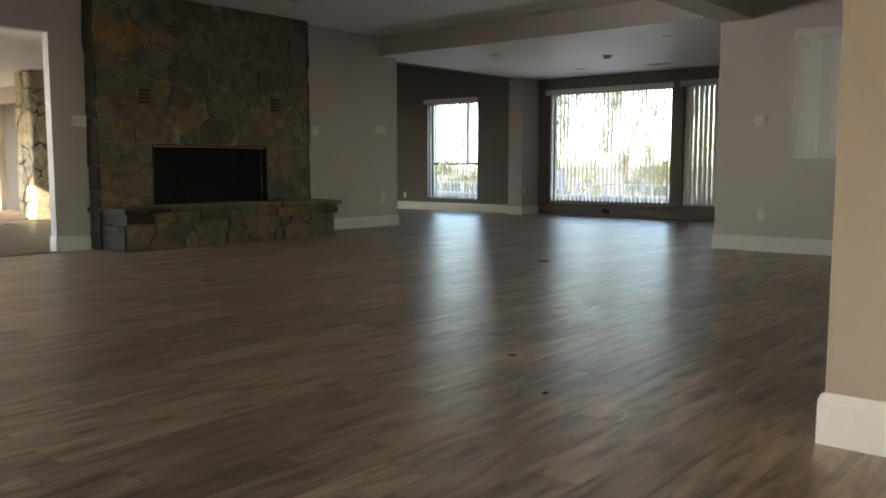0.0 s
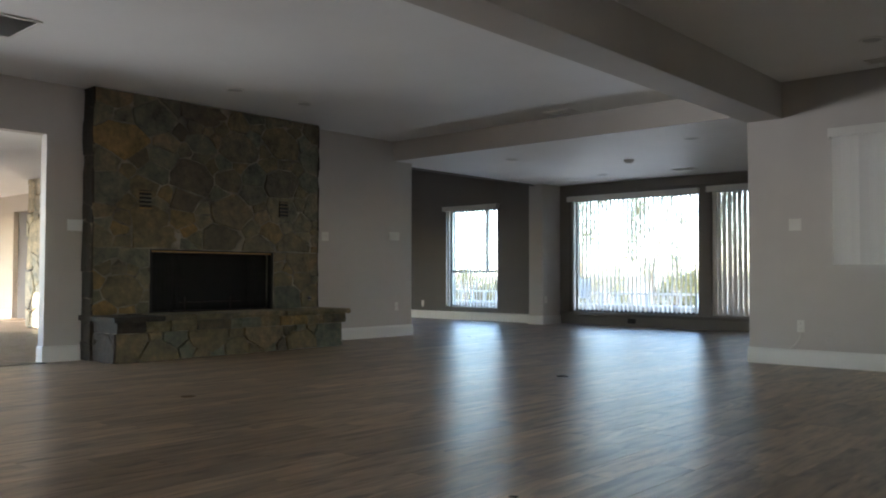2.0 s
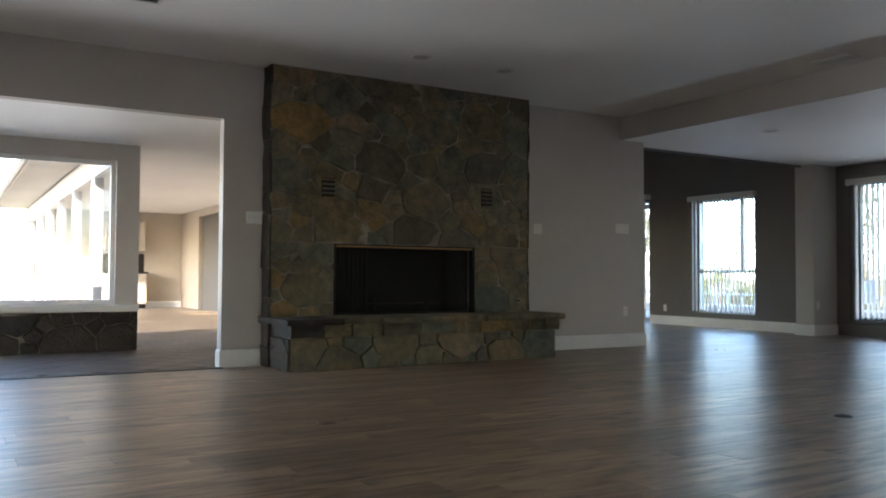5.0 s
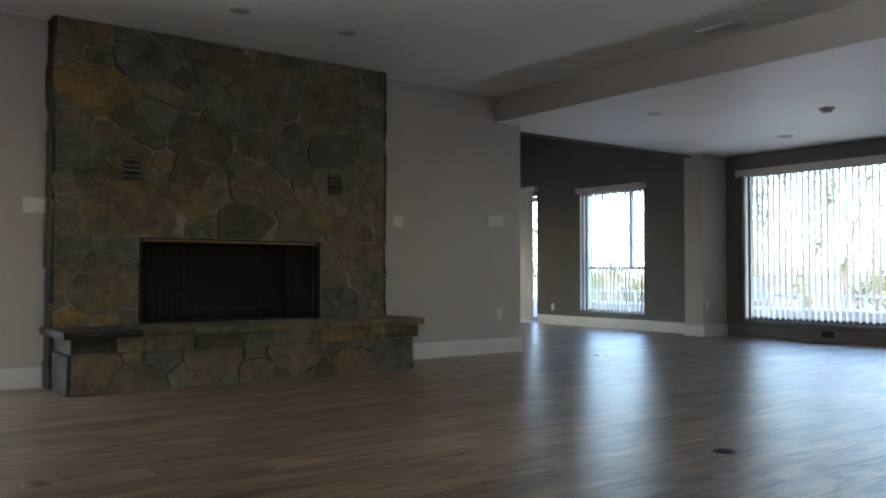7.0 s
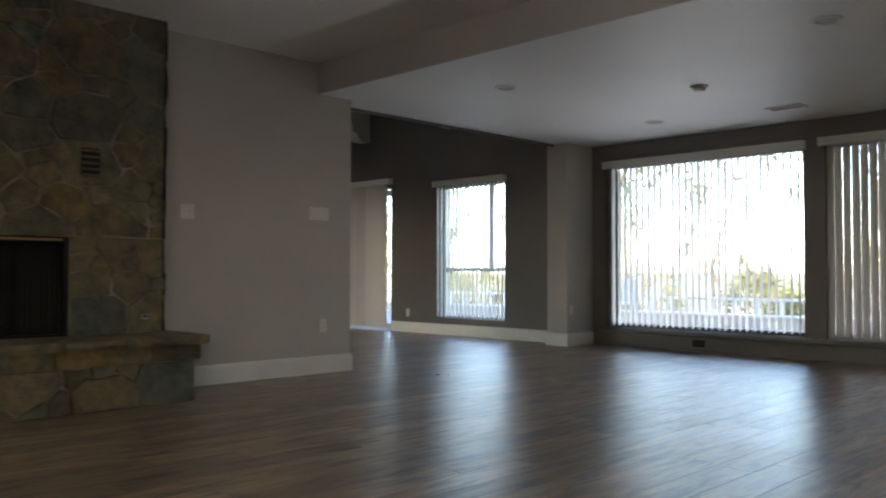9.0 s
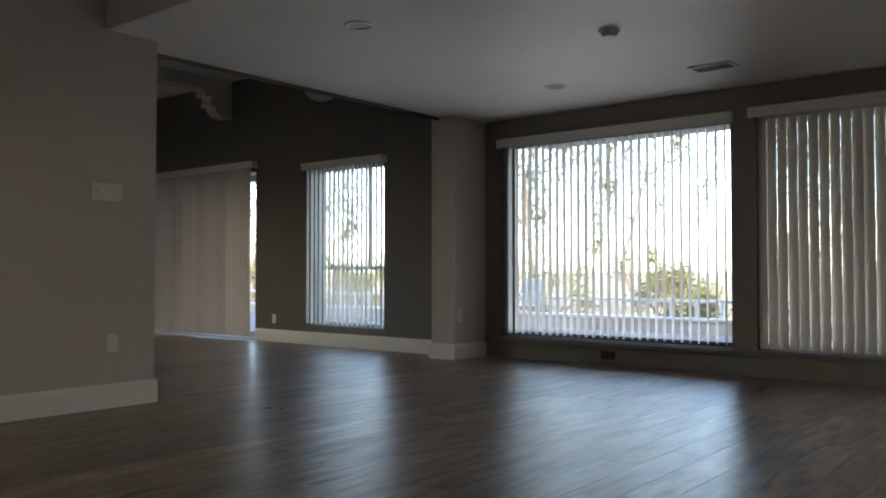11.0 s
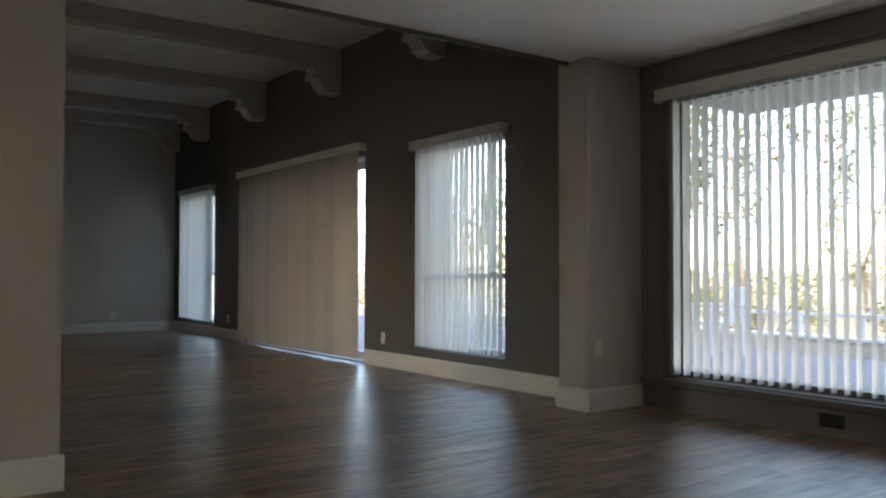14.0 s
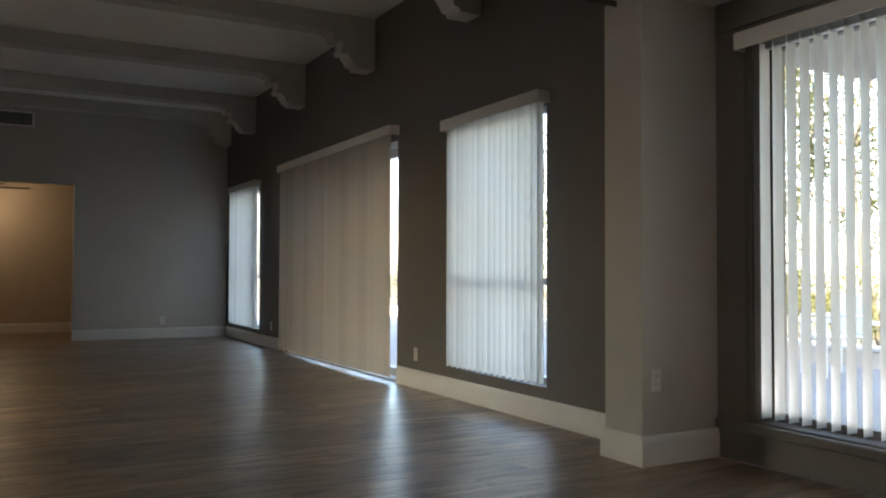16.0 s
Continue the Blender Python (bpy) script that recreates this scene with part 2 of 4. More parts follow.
def part(name, bm, mat, parent, label="", smooth=False, at=None):
    """One mesh object under a thing or a part; its vertices are in the parent's space."""
    ob = new(name, mesh_of(name, bm, mat, smooth))
    ob.parent = parent
    if at is not None:
        ob.matrix_basis = at
    return tagged(ob, label)


def box_part(name, b6, mat, parent, bevel=0.003, label=""):
    bm = bmesh.new()
    add_box(bm, *b6, bevel)
    return part(name, bm, mat, parent, label)


def thing(name, at, label, category, group="", kind=""):
    ob = new(name)
    ob.empty_display_size = 0.1
    ob.matrix_basis = at if isinstance(at, Matrix) else pose(*at)
    return tagged(ob, label, category, group, kind)


def structure(name, bm, mat, label, category):
    return tagged(new(name, mesh_of(name, bm, mat)), label, category, "", "structure")


def slab_with_holes(axis, p0, p1, u0, u1, z0, z1, holes=()):
    """A wall from p0 to p1 across its thickness; u runs along it. holes: (u0, u1, z0, z1)."""
    us = sorted({u0, u1, *[min(max(h[k], u0), u1) for h in holes for k in (0, 1)]})
    zs = sorted({z0, z1, *[min(max(h[k], z0), z1) for h in holes for k in (2, 3)]})
    solid = {}
    for i in range(len(us) - 1):
        for k in range(len(zs) - 1):
            cu, cz = (us[i] + us[i + 1]) / 2, (zs[k] + zs[k + 1]) / 2
            solid[i, k] = not any(h[0] < cu < h[1] and h[2] < cz < h[3] for h in holes)
    bm = bmesh.new()
    at = {}

    def v(p, u, z):
        if (p, u, z) not in at:
            at[p, u, z] = bm.verts.new((p, u, z) if axis == "x" else (u, p, z))
        return at[p, u, z]

    for (i, k), full in solid.items():
        if not full:
            continue
        a, b, c, d = us[i], us[i + 1], zs[k], zs[k + 1]
        for p in (p0, p1):
            bm.faces.new([v(p, a, c), v(p, b, c), v(p, b, d), v(p, a, d)])
        for (di, dk), (s, e) in {(-1, 0): ((a, c), (a, d)), (1, 0): ((b, c), (b, d)), (0, -1): ((a, c), (b, c)), (0, 1): ((a, d), (b, d))}.items():
            if not solid.get((i + di, k + dk), False):
                bm.faces.new([v(p0, *s), v(p1, *s), v(p1, *e), v(p0, *e)])
    return bm


def wall(name, axis, p0, p1, u0, u1, z0, z1, mat, label, holes=()):
    return structure(name, slab_with_holes(axis, p0, p1, u0, u1, z0, z1, holes), mat, label, "wall")


def board(name, x0, x1, y0, y1, z0, z1, mat, label, category, bevel=0.004):
    bm = bmesh.new()
    add_box(bm, x0, x1, y0, y1, z0, z1, bevel)
    return structure(name, bm, mat, label, category)


# ---- plan ----
XO = -8.885                       # back of the wall with the opening
XW, XB = -8.765, -9.03            # fireplace wall: room face and back
XS = -8.54                       # stone face
YD = 13.30                       # charcoal wall
YB = 13.55                       # picture window wall
XF = -18.5                      # far end wall
ZH, ZL, ZV = 2.73, 2.46, 3.44    # high ceiling, low ceiling, sunroom ceiling
YS = 9.27                        # soffit face
XR, YR = -3.73, 9.22             # corner of the short wall beside the picture window
XE = 2.6                         # right end of the room
YK = -3.2                        # wall behind the start

# ---- walls ----
wall("wall_opening", "x", XO, XW, YK, 4.72, 0, 3.0, WALL, "light greige painted wall with a wide opening to the hall", [(-2.9, 4.50, -1, 2.222)])
wall("wall_fireplace", "x", XB, XW, 4.72, 9.63, 0, 3.0, WALL, "light greige painted wall around the stone fireplace")
wall("wall_charcoal", "y", YD, YD + 0.22, -20.75, -9.0, 0, 3.6, ACCENT, "dark charcoal painted wall with windows", [(-11.3, -10.07, 0.235, 2.14), (-15.52, -12.35, -1, 2.19), (-18.03, -16.69, 0.21, 2.16)])
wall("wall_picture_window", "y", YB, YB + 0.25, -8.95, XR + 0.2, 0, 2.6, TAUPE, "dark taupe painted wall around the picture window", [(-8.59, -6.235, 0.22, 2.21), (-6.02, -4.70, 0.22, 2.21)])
wall("wall_short", "y", YR, YR + 0.2, XR, XE, 0, 2.9, WALL, "light greige painted wall with a small blind-covered window", [(-2.91, -1.7, 0.965, 2.14)])
wall("wall_nook_side", "x", XR, XR + 0.2, YR + 0.2, YB, 0, 2.6, WALL, "light greige painted side wall of the window nook")
wall("wall_near", "y", 3.28, 3.44, -1.0, XE, 0, 2.9, WARM_LIT_WALL, "painted wall end, warm light put into its colour, with a white baseboard")
# its window opening is added, out of view, to admit daylight
wall("wall_east", "x", XE, XE + 0.2, YK, YR + 0.2, 0, 2.9, WALL, "light greige painted end wall with an added window opening", [(-2.7, 0.6, 0.1, 2.3)])
wall("wall_behind", "y", YK - 0.2, YK, XB, XE + 0.2, 0, 2.9, WALL, "light greige painted wall behind the start")
wall("wall_far", "x", XF - 0.15, XF, 7.9, YD, 0, 3.6, WALL, "light greige end wall with a doorway", [(9.2, 11.12, -1, 2.235)])
# unseen opening added here so hall daylight reaches the sunroom
wall("wall_sunroom_back", "y", 7.78, 7.9, -21.2, XB, 0, 3.6, WALL, "light greige painted back wall of the sunroom", [(-13.9, -11.4, -1, 2.25)])
wall("wall_back_room", "x", -20.7, -20.5, 7.9, YD, 0, 2.9, BACKROOM, "tan painted wall of the room beyond the doorway")

# column beside the picture window
bm = bmesh.new()
add_box(bm, -9.135, -8.84, 13.012, YB + 0.1, 0, ZL, 0.004)
structure("column", bm, WALL, "light greige painted square column", "column")

# ceilings
board("ceiling_high", XB, XE, YK, YS, ZH, ZH + 0.15, CEIL, "smooth white high ceiling of the living room", "ceiling", 0)
board("ceiling_low", XB, XR + 0.1, YS, YB, ZL, ZL + 0.2, CEIL, "smooth white lowered ceiling by the picture window", "ceiling", 0)
board("ceiling_sunroom", XF - 0.1, XB, 7.9, YD, ZV, ZV + 0.15, CEIL, "smooth white sunroom ceiling between beams", "ceiling", 0)
board("ceiling_back_room", -20.6, XF - 0.05, 7.9, YD, 2.42, 2.55, CEIL, "smooth ceiling of the room beyond the doorway", "ceiling", 0)
wall("wall_upstand", "x", XB - 0.012, XB, 7.9, YD, ZL - 0.03, ZV, ACCENT, "charcoal painted upstand above the lowered ceiling edge")
board("soffit", XB, XR + 0.06, YS - 0.012, YS, ZL - 0.004, ZH, WALL, "greige painted soffit face between the two ceilings", "soffit", 0.002)
board("ceiling_beam", XR - 0.006, -3.39, YK, YR, 2.375, ZH, BEAMP, "grey painted boxed beam across the high ceiling", "beam", 0.004)

# floors
board("floor_base", -20.6, XE, YK, YB, -0.2, -0.006, SUBFLOOR, "dark base under the plank floor", "floor", 0)


# ---- baseboards ----
def baseboard(axis, p, into, u0, u1, mat=WHITE, h=0.155):
    """A board with a rounded top edge along a wall; into is the way it stands out from the wall."""
    d = 0.018 * into
    prof = [(0, 0), (d, 0), (d, h - 0.03), (d * 0.75, h - 0.012), (d * 0.35, h), (0, h)]
    bm = bmesh.new()
    rings = []
    for u in (u0, u1):
        rings.append([bm.verts.new((p + a, u, z) if axis == "x" else (u, p + a, z)) for a, z in prof])
    n = len(prof)
    for k in range(n):
        bm.faces.new([rings[0][k], rings[0][(k + 1) % n], rings[1][(k + 1) % n], rings[1][k]])
    bm.faces.new(rings[0])
    bm.faces.new(rings[1])
    return structure("baseboard", bm, mat, "white painted wooden baseboard along the wall", "baseboard")


baseboard("x", XW, 1, 4.482, 4.86)
baseboard("x", XW, 1, 7.75, 9.648)
baseboard("y", 9.63, 1, XB, XW)
baseboard("y", 4.50, -1, XO, XW)
baseboard("x", XB, -1, 7.9, 9.648)
baseboard("y", YD, -1, -12.33, -9.135)
baseboard("y", YD, -1, XF, -15.54)
baseboard("y", 13.012, -1, -9.135, -8.84)
baseboard("x", -8.84, 1, 12.994, YB - 0.004)
baseboard("x", -9.135, -1, 12.994, YD)
baseboard("x", XF, 1, 11.12, YD)
baseboard("x", XF, 1, 7.9, 9.2)
baseboard("x", -20.5, 1, 7.9, YD)
baseboard("y", YR, -1, XR, XE)
baseboard("x", XR, -1, YR - 0.018, YB)
baseboard("y", 3.28, -1, -1.0, XE, WHITE, 0.165)
baseboard("x", -1.0, -1, 3.262, 3.458, WHITE, 0.165)

# ---- windows ----
def window(name, x0, x1, z0, z1, y, label, bars=(), mat=ALU, w=0.045, deep=0.05):
    """A framed window in a wall of constant y. bars: (kind, place, from, to): v at an x, h at a z."""
    ob = thing(name, (x0, y, z0), label, "window", "", "structure")
    W, H = x1 - x0, z1 - z0
    for b6 in ((0, W, 0, deep, 0, w), (0, W, 0, deep, H - w, H), (0, w, 0, deep, w, H - w), (W - w, W, 0, deep, w, H - w)):
        box_part("window_frame", b6, mat, ob, 0.004)
    for kind, p, a, c in bars:
        if kind == "v":
            box_part("mullion", (p - x0 - 0.025, p - x0 + 0.025, 0.004, deep - 0.004, a - z0, c - z0), mat, ob, 0.004)
        else:
            box_part("mullion", (a - x0, c - x0, 0.006, deep - 0.006, p - z0 - 0.025, p - z0 + 0.025), mat, ob, 0.004)
    pane = box_part("pane", (w - 0.01, W - w + 0.01, 0.022, 0.028, w - 0.01, H - w + 0.01), GLASS, ob, 0)
    pane.visible_shadow = False
    return ob


window("window_1", -8.59, -6.235, 0.22, 2.21, YB + 0.12, "large fixed picture window with dark frame", (), GREYTRIM)
window("window_2", -6.02, -4.70, 0.22, 2.21, YB + 0.12, "picture window pane behind closed vertical blinds", (), GREYTRIM)
window("window_3", -11.3, -10.07, 0.235, 2.14, YD + 0.1, "aluminium window with a sliding upper sash", (("h", 0.93, -11.26, -10.11), ("v", -10.4, 0.93, 2.11)))
window("window_4", -18.03, -16.69, 0.21, 2.16, YD + 0.1, "aluminium window with a sliding upper sash", (("h", 0.93, -17.98, -16.73), ("v", -17.09, 0.93, 2.12)))
window("window_5", -2.91, -1.7, 0.965, 2.14, YR + 0.1, "small aluminium window behind a white blind")
# unseen window added in the end wall to light the near wall
ew = thing("window_6", (XE + 0.08, -2.7, 0.1), "added unseen wide window with plain white frame", "window", "", "structure")
for b6 in ((0, 0.06, 0, 3.3, 0, 0.05), (0, 0.06, 0, 3.3, 2.15, 2.2), (0, 0.06, 0, 0.05, 0.05, 2.15), (0, 0.06, 3.25, 3.3, 0.05, 2.15), (0, 0.06, 1.62, 1.68, 0.05, 2.15)):
    box_part("window_frame", b6, WHITE, ew, 0.004)
box_part("pane", (0.027, 0.033, 0.04, 3.26, 0.04, 2.16), GLASS, ew, 0).visible_shadow = False

# dark sill, header and post trim of the picture windows
for x0, x1 in ((-8.82, -6.13), (-6.12, XR - 0.002)):
    board("window_sill", x0, x1, YB - 0.05, YB - 0.003, 0.165, 0.215, GREYTRIM, "dark painted window sill board", "sill", 0.008)
for x0, x1 in ((-8.585, -6.24), (-6.015, -4.705)):
    board("window_sill", x0, x1, YB + 0.002, YB + 0.115, 0.19, 0.224, GREYTRIM, "dark painted inner sill under the blind", "sill", 0.003)
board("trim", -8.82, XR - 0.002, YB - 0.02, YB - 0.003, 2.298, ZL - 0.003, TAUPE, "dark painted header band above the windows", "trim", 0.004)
board("trim", -8.64, -8.596, YB - 0.022, YB - 0.003, 0.217, 2.15, GREYTRIM, "dark painted upright trim beside the window", "trim", 0.006)

# sliding glass door
door = thing("door_1", (-15.52, YD + 0.06, 0), "aluminium sliding glass door behind vertical blinds", "door", "", "structure")
for x0, x1, y0 in ((0.0, 1.64, 0.0), (1.55, 3.15, 0.06)):
    for b6 in ((x0, x1, y0, y0 + 0.045, 0.02, 0.1), (x0, x1, y0, y0 + 0.045, 2.08, 2.17), (x0, x0 + 0.06, y0, y0 + 0.045, 0.1, 2.08), (x1 - 0.06, x1, y0, y0 + 0.045, 0.1, 2.08)):
        box_part("door_frame", b6, ALU, door, 0.004)
    box_part("pane", (x0 + 0.05, x1 - 0.05, y0 + 0.02, y0 + 0.026, 0.09, 2.09), GLASS, door, 0).visible_shadow = False
box_part("threshold", (0, 3.16, -0.05, 0.14, -0.004, 0.02), ALU, door, 0.004)
box_part("door_handle", (1.66, 1.69, -0.05, 0.0, 0.85, 1.1), DARKMETAL, door, 0.006, "dark pull handle")


# ---- vertical blinds ----
def slat_mesh(height, mat, width=0.089):
    """A slightly bowed strip, hanging from the origin, its width along x."""
    bm = bmesh.new()
    cols = []
    for k in range(5):
        u = k / 4 - 0.5
        cols.append([bm.verts.new((u * width, 0.006 * (1 - (2 * u) ** 2), z)) for z in (0, -height)])
    for k in range(4):
        bm.faces.new([cols[k][0], cols[k + 1][0], cols[k + 1][1], cols[k][1]])
    me = mesh_of("slat", bm, mat, True)
    return me


def vertical_blind(x0, x1, ztop, zbot, y, angles, label, drop=0.10, pitch=0.08, first=None, last=None, mat=SLAT, front=-0.105, hang=-0.055, loose=2):
    """Slats under a valance, in front of a wall of constant y. angles: turn of each slat from the wall's line, as a function of its share of the width."""
    ob = thing("vertical_blind", (x0, y, ztop), label, "blind")
    W = x1 - x0
    box_part("valance", (0, W, front, front + 0.008, -drop, 0), VALANCE, ob, 0.003)
    for e in (0, W - 0.008):
        box_part("valance_return", (e, e + 0.008, front + 0.009, -0.002, -drop, 0), VALANCE, ob, 0.002)
    box_part("headrail", (0.11 if hang > 0 else 0.012, W - (0.03 if hang > 0 else 0.012), hang - 0.02, hang + 0.02, -0.095 if hang > 0 else -0.055, -0.05 if hang > 0 else -0.012), ALU, ob, 0.004)
    me = slat_mesh(ztop - 0.06 - zbot, mat)
    xa, xb = (first if first is not None else x0 + 0.05), (last if last is not None else x1 - 0.05)
    n = int(round((xb - xa) / pitch))
    for k in range(n + 1):
        s = new("slat", me)
        s.parent = ob
        x = xa + (xb - xa) * k / n
        s.matrix_basis = pose(x - x0, hang + random.uniform(-0.002, 0.002), -0.06, random.uniform(-0.12, 0.12), 0, angles((x - x0) / W) + random.uniform(-loose, loose))
    return ob


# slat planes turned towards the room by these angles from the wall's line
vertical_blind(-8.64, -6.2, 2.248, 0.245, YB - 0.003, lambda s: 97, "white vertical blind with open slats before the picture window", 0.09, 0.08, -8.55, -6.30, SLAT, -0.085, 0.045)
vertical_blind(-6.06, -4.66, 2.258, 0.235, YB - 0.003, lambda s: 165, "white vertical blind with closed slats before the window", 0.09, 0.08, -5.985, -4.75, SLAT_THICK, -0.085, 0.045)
vertical_blind(-11.36, -10.02, 2.198, 0.26, YD - 0.002, lambda s: 115, "white vertical blind with half open slats", 0.085, 0.078, -11.28, -10.06, SLAT_THIN)
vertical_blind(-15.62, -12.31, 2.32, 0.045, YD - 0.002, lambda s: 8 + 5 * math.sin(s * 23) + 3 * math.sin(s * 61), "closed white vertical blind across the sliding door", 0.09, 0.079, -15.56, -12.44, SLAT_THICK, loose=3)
vertical_blind(-18.04, -16.65, 2.25, 0.235, YD - 0.002, lambda s: 115, "white vertical blind with nearly closed slats", 0.085, 0.078, -17.98, -16.71, SLAT_THIN)
vertical_blind(-2.945, -1.66, 2.215, 0.955, YR - 0.002, lambda s: 4, "closed white vertical blind over a small window", 0.085, 0.079, -2.88, -1.72, SLAT_WHITE, loose=2)
cord = thing("blind_cord", (-15.58, YD - 0.06, 2.19), "thin white pull cord with a weight", "cord")
bm = bmesh.new()
add_cyl(bm, pose(0, 0, -1.3), 0.004, 0.004, 1.3, 8)
part("cord", bm, WHITE, cord)
bm = bmesh.new()
add_cyl(bm, pose(0, 0, -1.36), 0.012, 0.008, 0.07, 10)
part("weight", bm, PLASTIC, cord)


# ---- sunroom beams with carved corbels ----
def corbel_profile():
    """The stepped ogee of a corbel: distance from the wall and depth below the ceiling."""
    def roll_edge(d, h, r, a0, a1):
        return [(d + r * math.cos(radians(a)), h + r * math.sin(radians(a))) for a in range(a0, a1 - 1, -30)]
    pts = [(0.0, 0.50), (0.165, 0.50), (0.185, 0.49), (0.195, 0.465), (0.215, 0.47), (0.235, 0.455), (0.238, 0.435), (0.295, 0.36)]
    pts += roll_edge(0.318, 0.345, 0.032, 90, -60)
    pts += [(0.327, 0.285), (0.335, 0.26), (0.355, 0.245)]
    pts += roll_edge(0.398, 0.235, 0.03, 90, -60)
    pts += [(0.412, 0.19), (0.44, 0.195), (0.47, 0.188), (0.48, 0.17)]
    return pts


def sunroom_beam(x):
    ob = thing("ceiling_beam", (x, YD, ZV), "pale painted beam on a carved scroll corbel", "beam", "sunroom ceiling beams")
    box_part("beam", (-0.11, 0.11, 7.92 - YD, -0.002, -0.165, -0.002), BEAMP, ob, 0.004)
    bm = bmesh.new()
    prof = corbel_profile() + [(0.48, 0.168), (0.0, 0.168)]
    rings = [[bm.verts.new((s * 0.105, -0.003 - d, -h)) for d, h in prof] for s in (-1, 1)]
    n = len(prof)
    for k in range(n):
        bm.faces.new([rings[0][k], rings[0][(k + 1) % n], rings[1][(k + 1) % n], rings[1][k]])
    bm.faces.new(rings[0])
    bm.faces.new(rings[1])
    corbel = part("corbel", bm, BEAMP, ob, "carved scroll corbel end")
    return ob


for x in (XF + 0.125, -17.03, -14.98, -12.97, -11.01):
    sunroom_beam(x)


# ---- ceiling fittings ----
def downlight(x, y, z, r=0.095):
    ob = thing("recessed_light", (x, y, z), "round white recessed ceiling light, switched off", "ceiling light", "recessed ceiling lights")
    bm = bmesh.new()
    prof = [(r, 0), (r * 0.97, -0.008), (r * 0.8, -0.01), (r * 0.74, -0.002), (r * 0.7, 0.0)]
    rings = [[bm.verts.new((a * math.cos(t), a * math.sin(t), h)) for t in [2 * math.pi * k / 28 for k in range(28)]] for a, h in prof]
    for i in range(len(rings) - 1):
        for k in range(28):
            bm.faces.new([rings[i][k], rings[i][(k + 1) % 28], rings[i + 1][(k + 1) % 28], rings[i + 1][k]])
    part("trim_ring", bm, WHITE, ob, "", True)
    bm = bmesh.new()
    add_cyl(bm, pose(0, 0, -0.004), r * 0.72, r * 0.72, 0.003, 28)
    part("lens", bm, LENSGREY, ob, "frosted lens")
    return ob


for x, y, z in ((-7.66, 5.90, ZH), (-7.67, 6.79, ZH), (-7.42, 10.23, ZL), (-4.77, 10.19, ZL), (-7.36, 12.54, ZL), (-4.72, 12.48, ZL), (-2.33, 8.21, ZH)):
    downlight(x, y, z)


def ceiling_vent(x, y, z, w, d, turn=0, label="white ceiling air vent with slanted louvres", n=7, mat=WHITE):
    """A louvred register hung just under the ceiling; w along its slats."""
    ob = thing("ceiling_vent", pose(x, y, z, 0, 0, turn), label, "vent")
    box_part("backing", (-w / 2 + 0.02, w / 2 - 0.02, -d / 2 + 0.02, d / 2 - 0.02, -0.004, -0.001), BLACK, ob, 0)
    for b6 in ((-w / 2, w / 2, -d / 2, -d / 2 + 0.03, -0.012, -0.001), (-w / 2, w / 2, d / 2 - 0.03, d / 2, -0.012, -0.001), (-w / 2, -w / 2 + 0.03, -d / 2 + 0.03, d / 2 - 0.03, -0.012, -0.001), (w / 2 - 0.03, w / 2, -d / 2 + 0.03, d / 2 - 0.03, -0.012, -0.001)):
        box_part("frame", b6, mat, ob, 0.003)
    bm = bmesh.new()
    add_box(bm, -w / 2 + 0.03, w / 2 - 0.03, -0.009, 0.009, -0.001, 0.001)
    me = mesh_of("slat", bm, mat)
    for k in range(n):
        s = new("slat", me)
        s.parent = ob
        s.matrix_basis = pose(0, -d / 2 + 0.03 + (d - 0.06) * (k + 0.5) / n, -0.009, 35, 0, 0)
    return ob


ceiling_vent(-5.81, 9.01, ZH, 0.36, 0.2, 0)
ceiling_vent(-6.06, 12.71, ZL, 0.34, 0.2, 0)
ceiling_vent(-7.12, 3.3, ZH, 0.7, 0.6, 90, "large white return air grille in the ceiling", 12)
ceiling_vent(-2.38, 8.93, ZH, 0.36, 0.16, 0)

smoke = thing("smoke_detector", (-6.22, 11.33, ZL), "round white smoke detector on the ceiling", "smoke detector")
bm = bmesh.new()
add_cyl(bm, pose(0, 0, -0.018), 0.07, 0.075, 0.018, 28)
part("base", bm, PLASTIC, smoke)
bm = bmesh.new()
add_cyl(bm, pose(0, 0, -0.05), 0.042, 0.06, 0.032, 28)
part("cover", bm, PLASTIC, smoke)

# grille high on the far wall
grille = thing("wall_vent", (XF, 10.32, 3.12), "white wall air grille above the doorway", "vent")
box_part("backing", (0.001, 0.004, -0.24, 0.24, -0.09, 0.09), BLACK, grille, 0)
for b6 in ((0.001, 0.014, -0.27, 0.27, 0.085, 0.11), (0.001, 0.014, -0.27, 0.27, -0.11, -0.085), (0.001, 0.014, -0.27, -0.24, -0.085, 0.085), (0.001, 0.014, 0.24, 0.27, -0.085, 0.085)):
    box_part("frame", b6, WHITE, grille, 0.003)
for k in range(6):
    box_part("slat", (0.004, 0.012, -0.24, 0.24, -0.075 + k * 0.028, -0.071 + k * 0.028), WHITE, grille, 0)


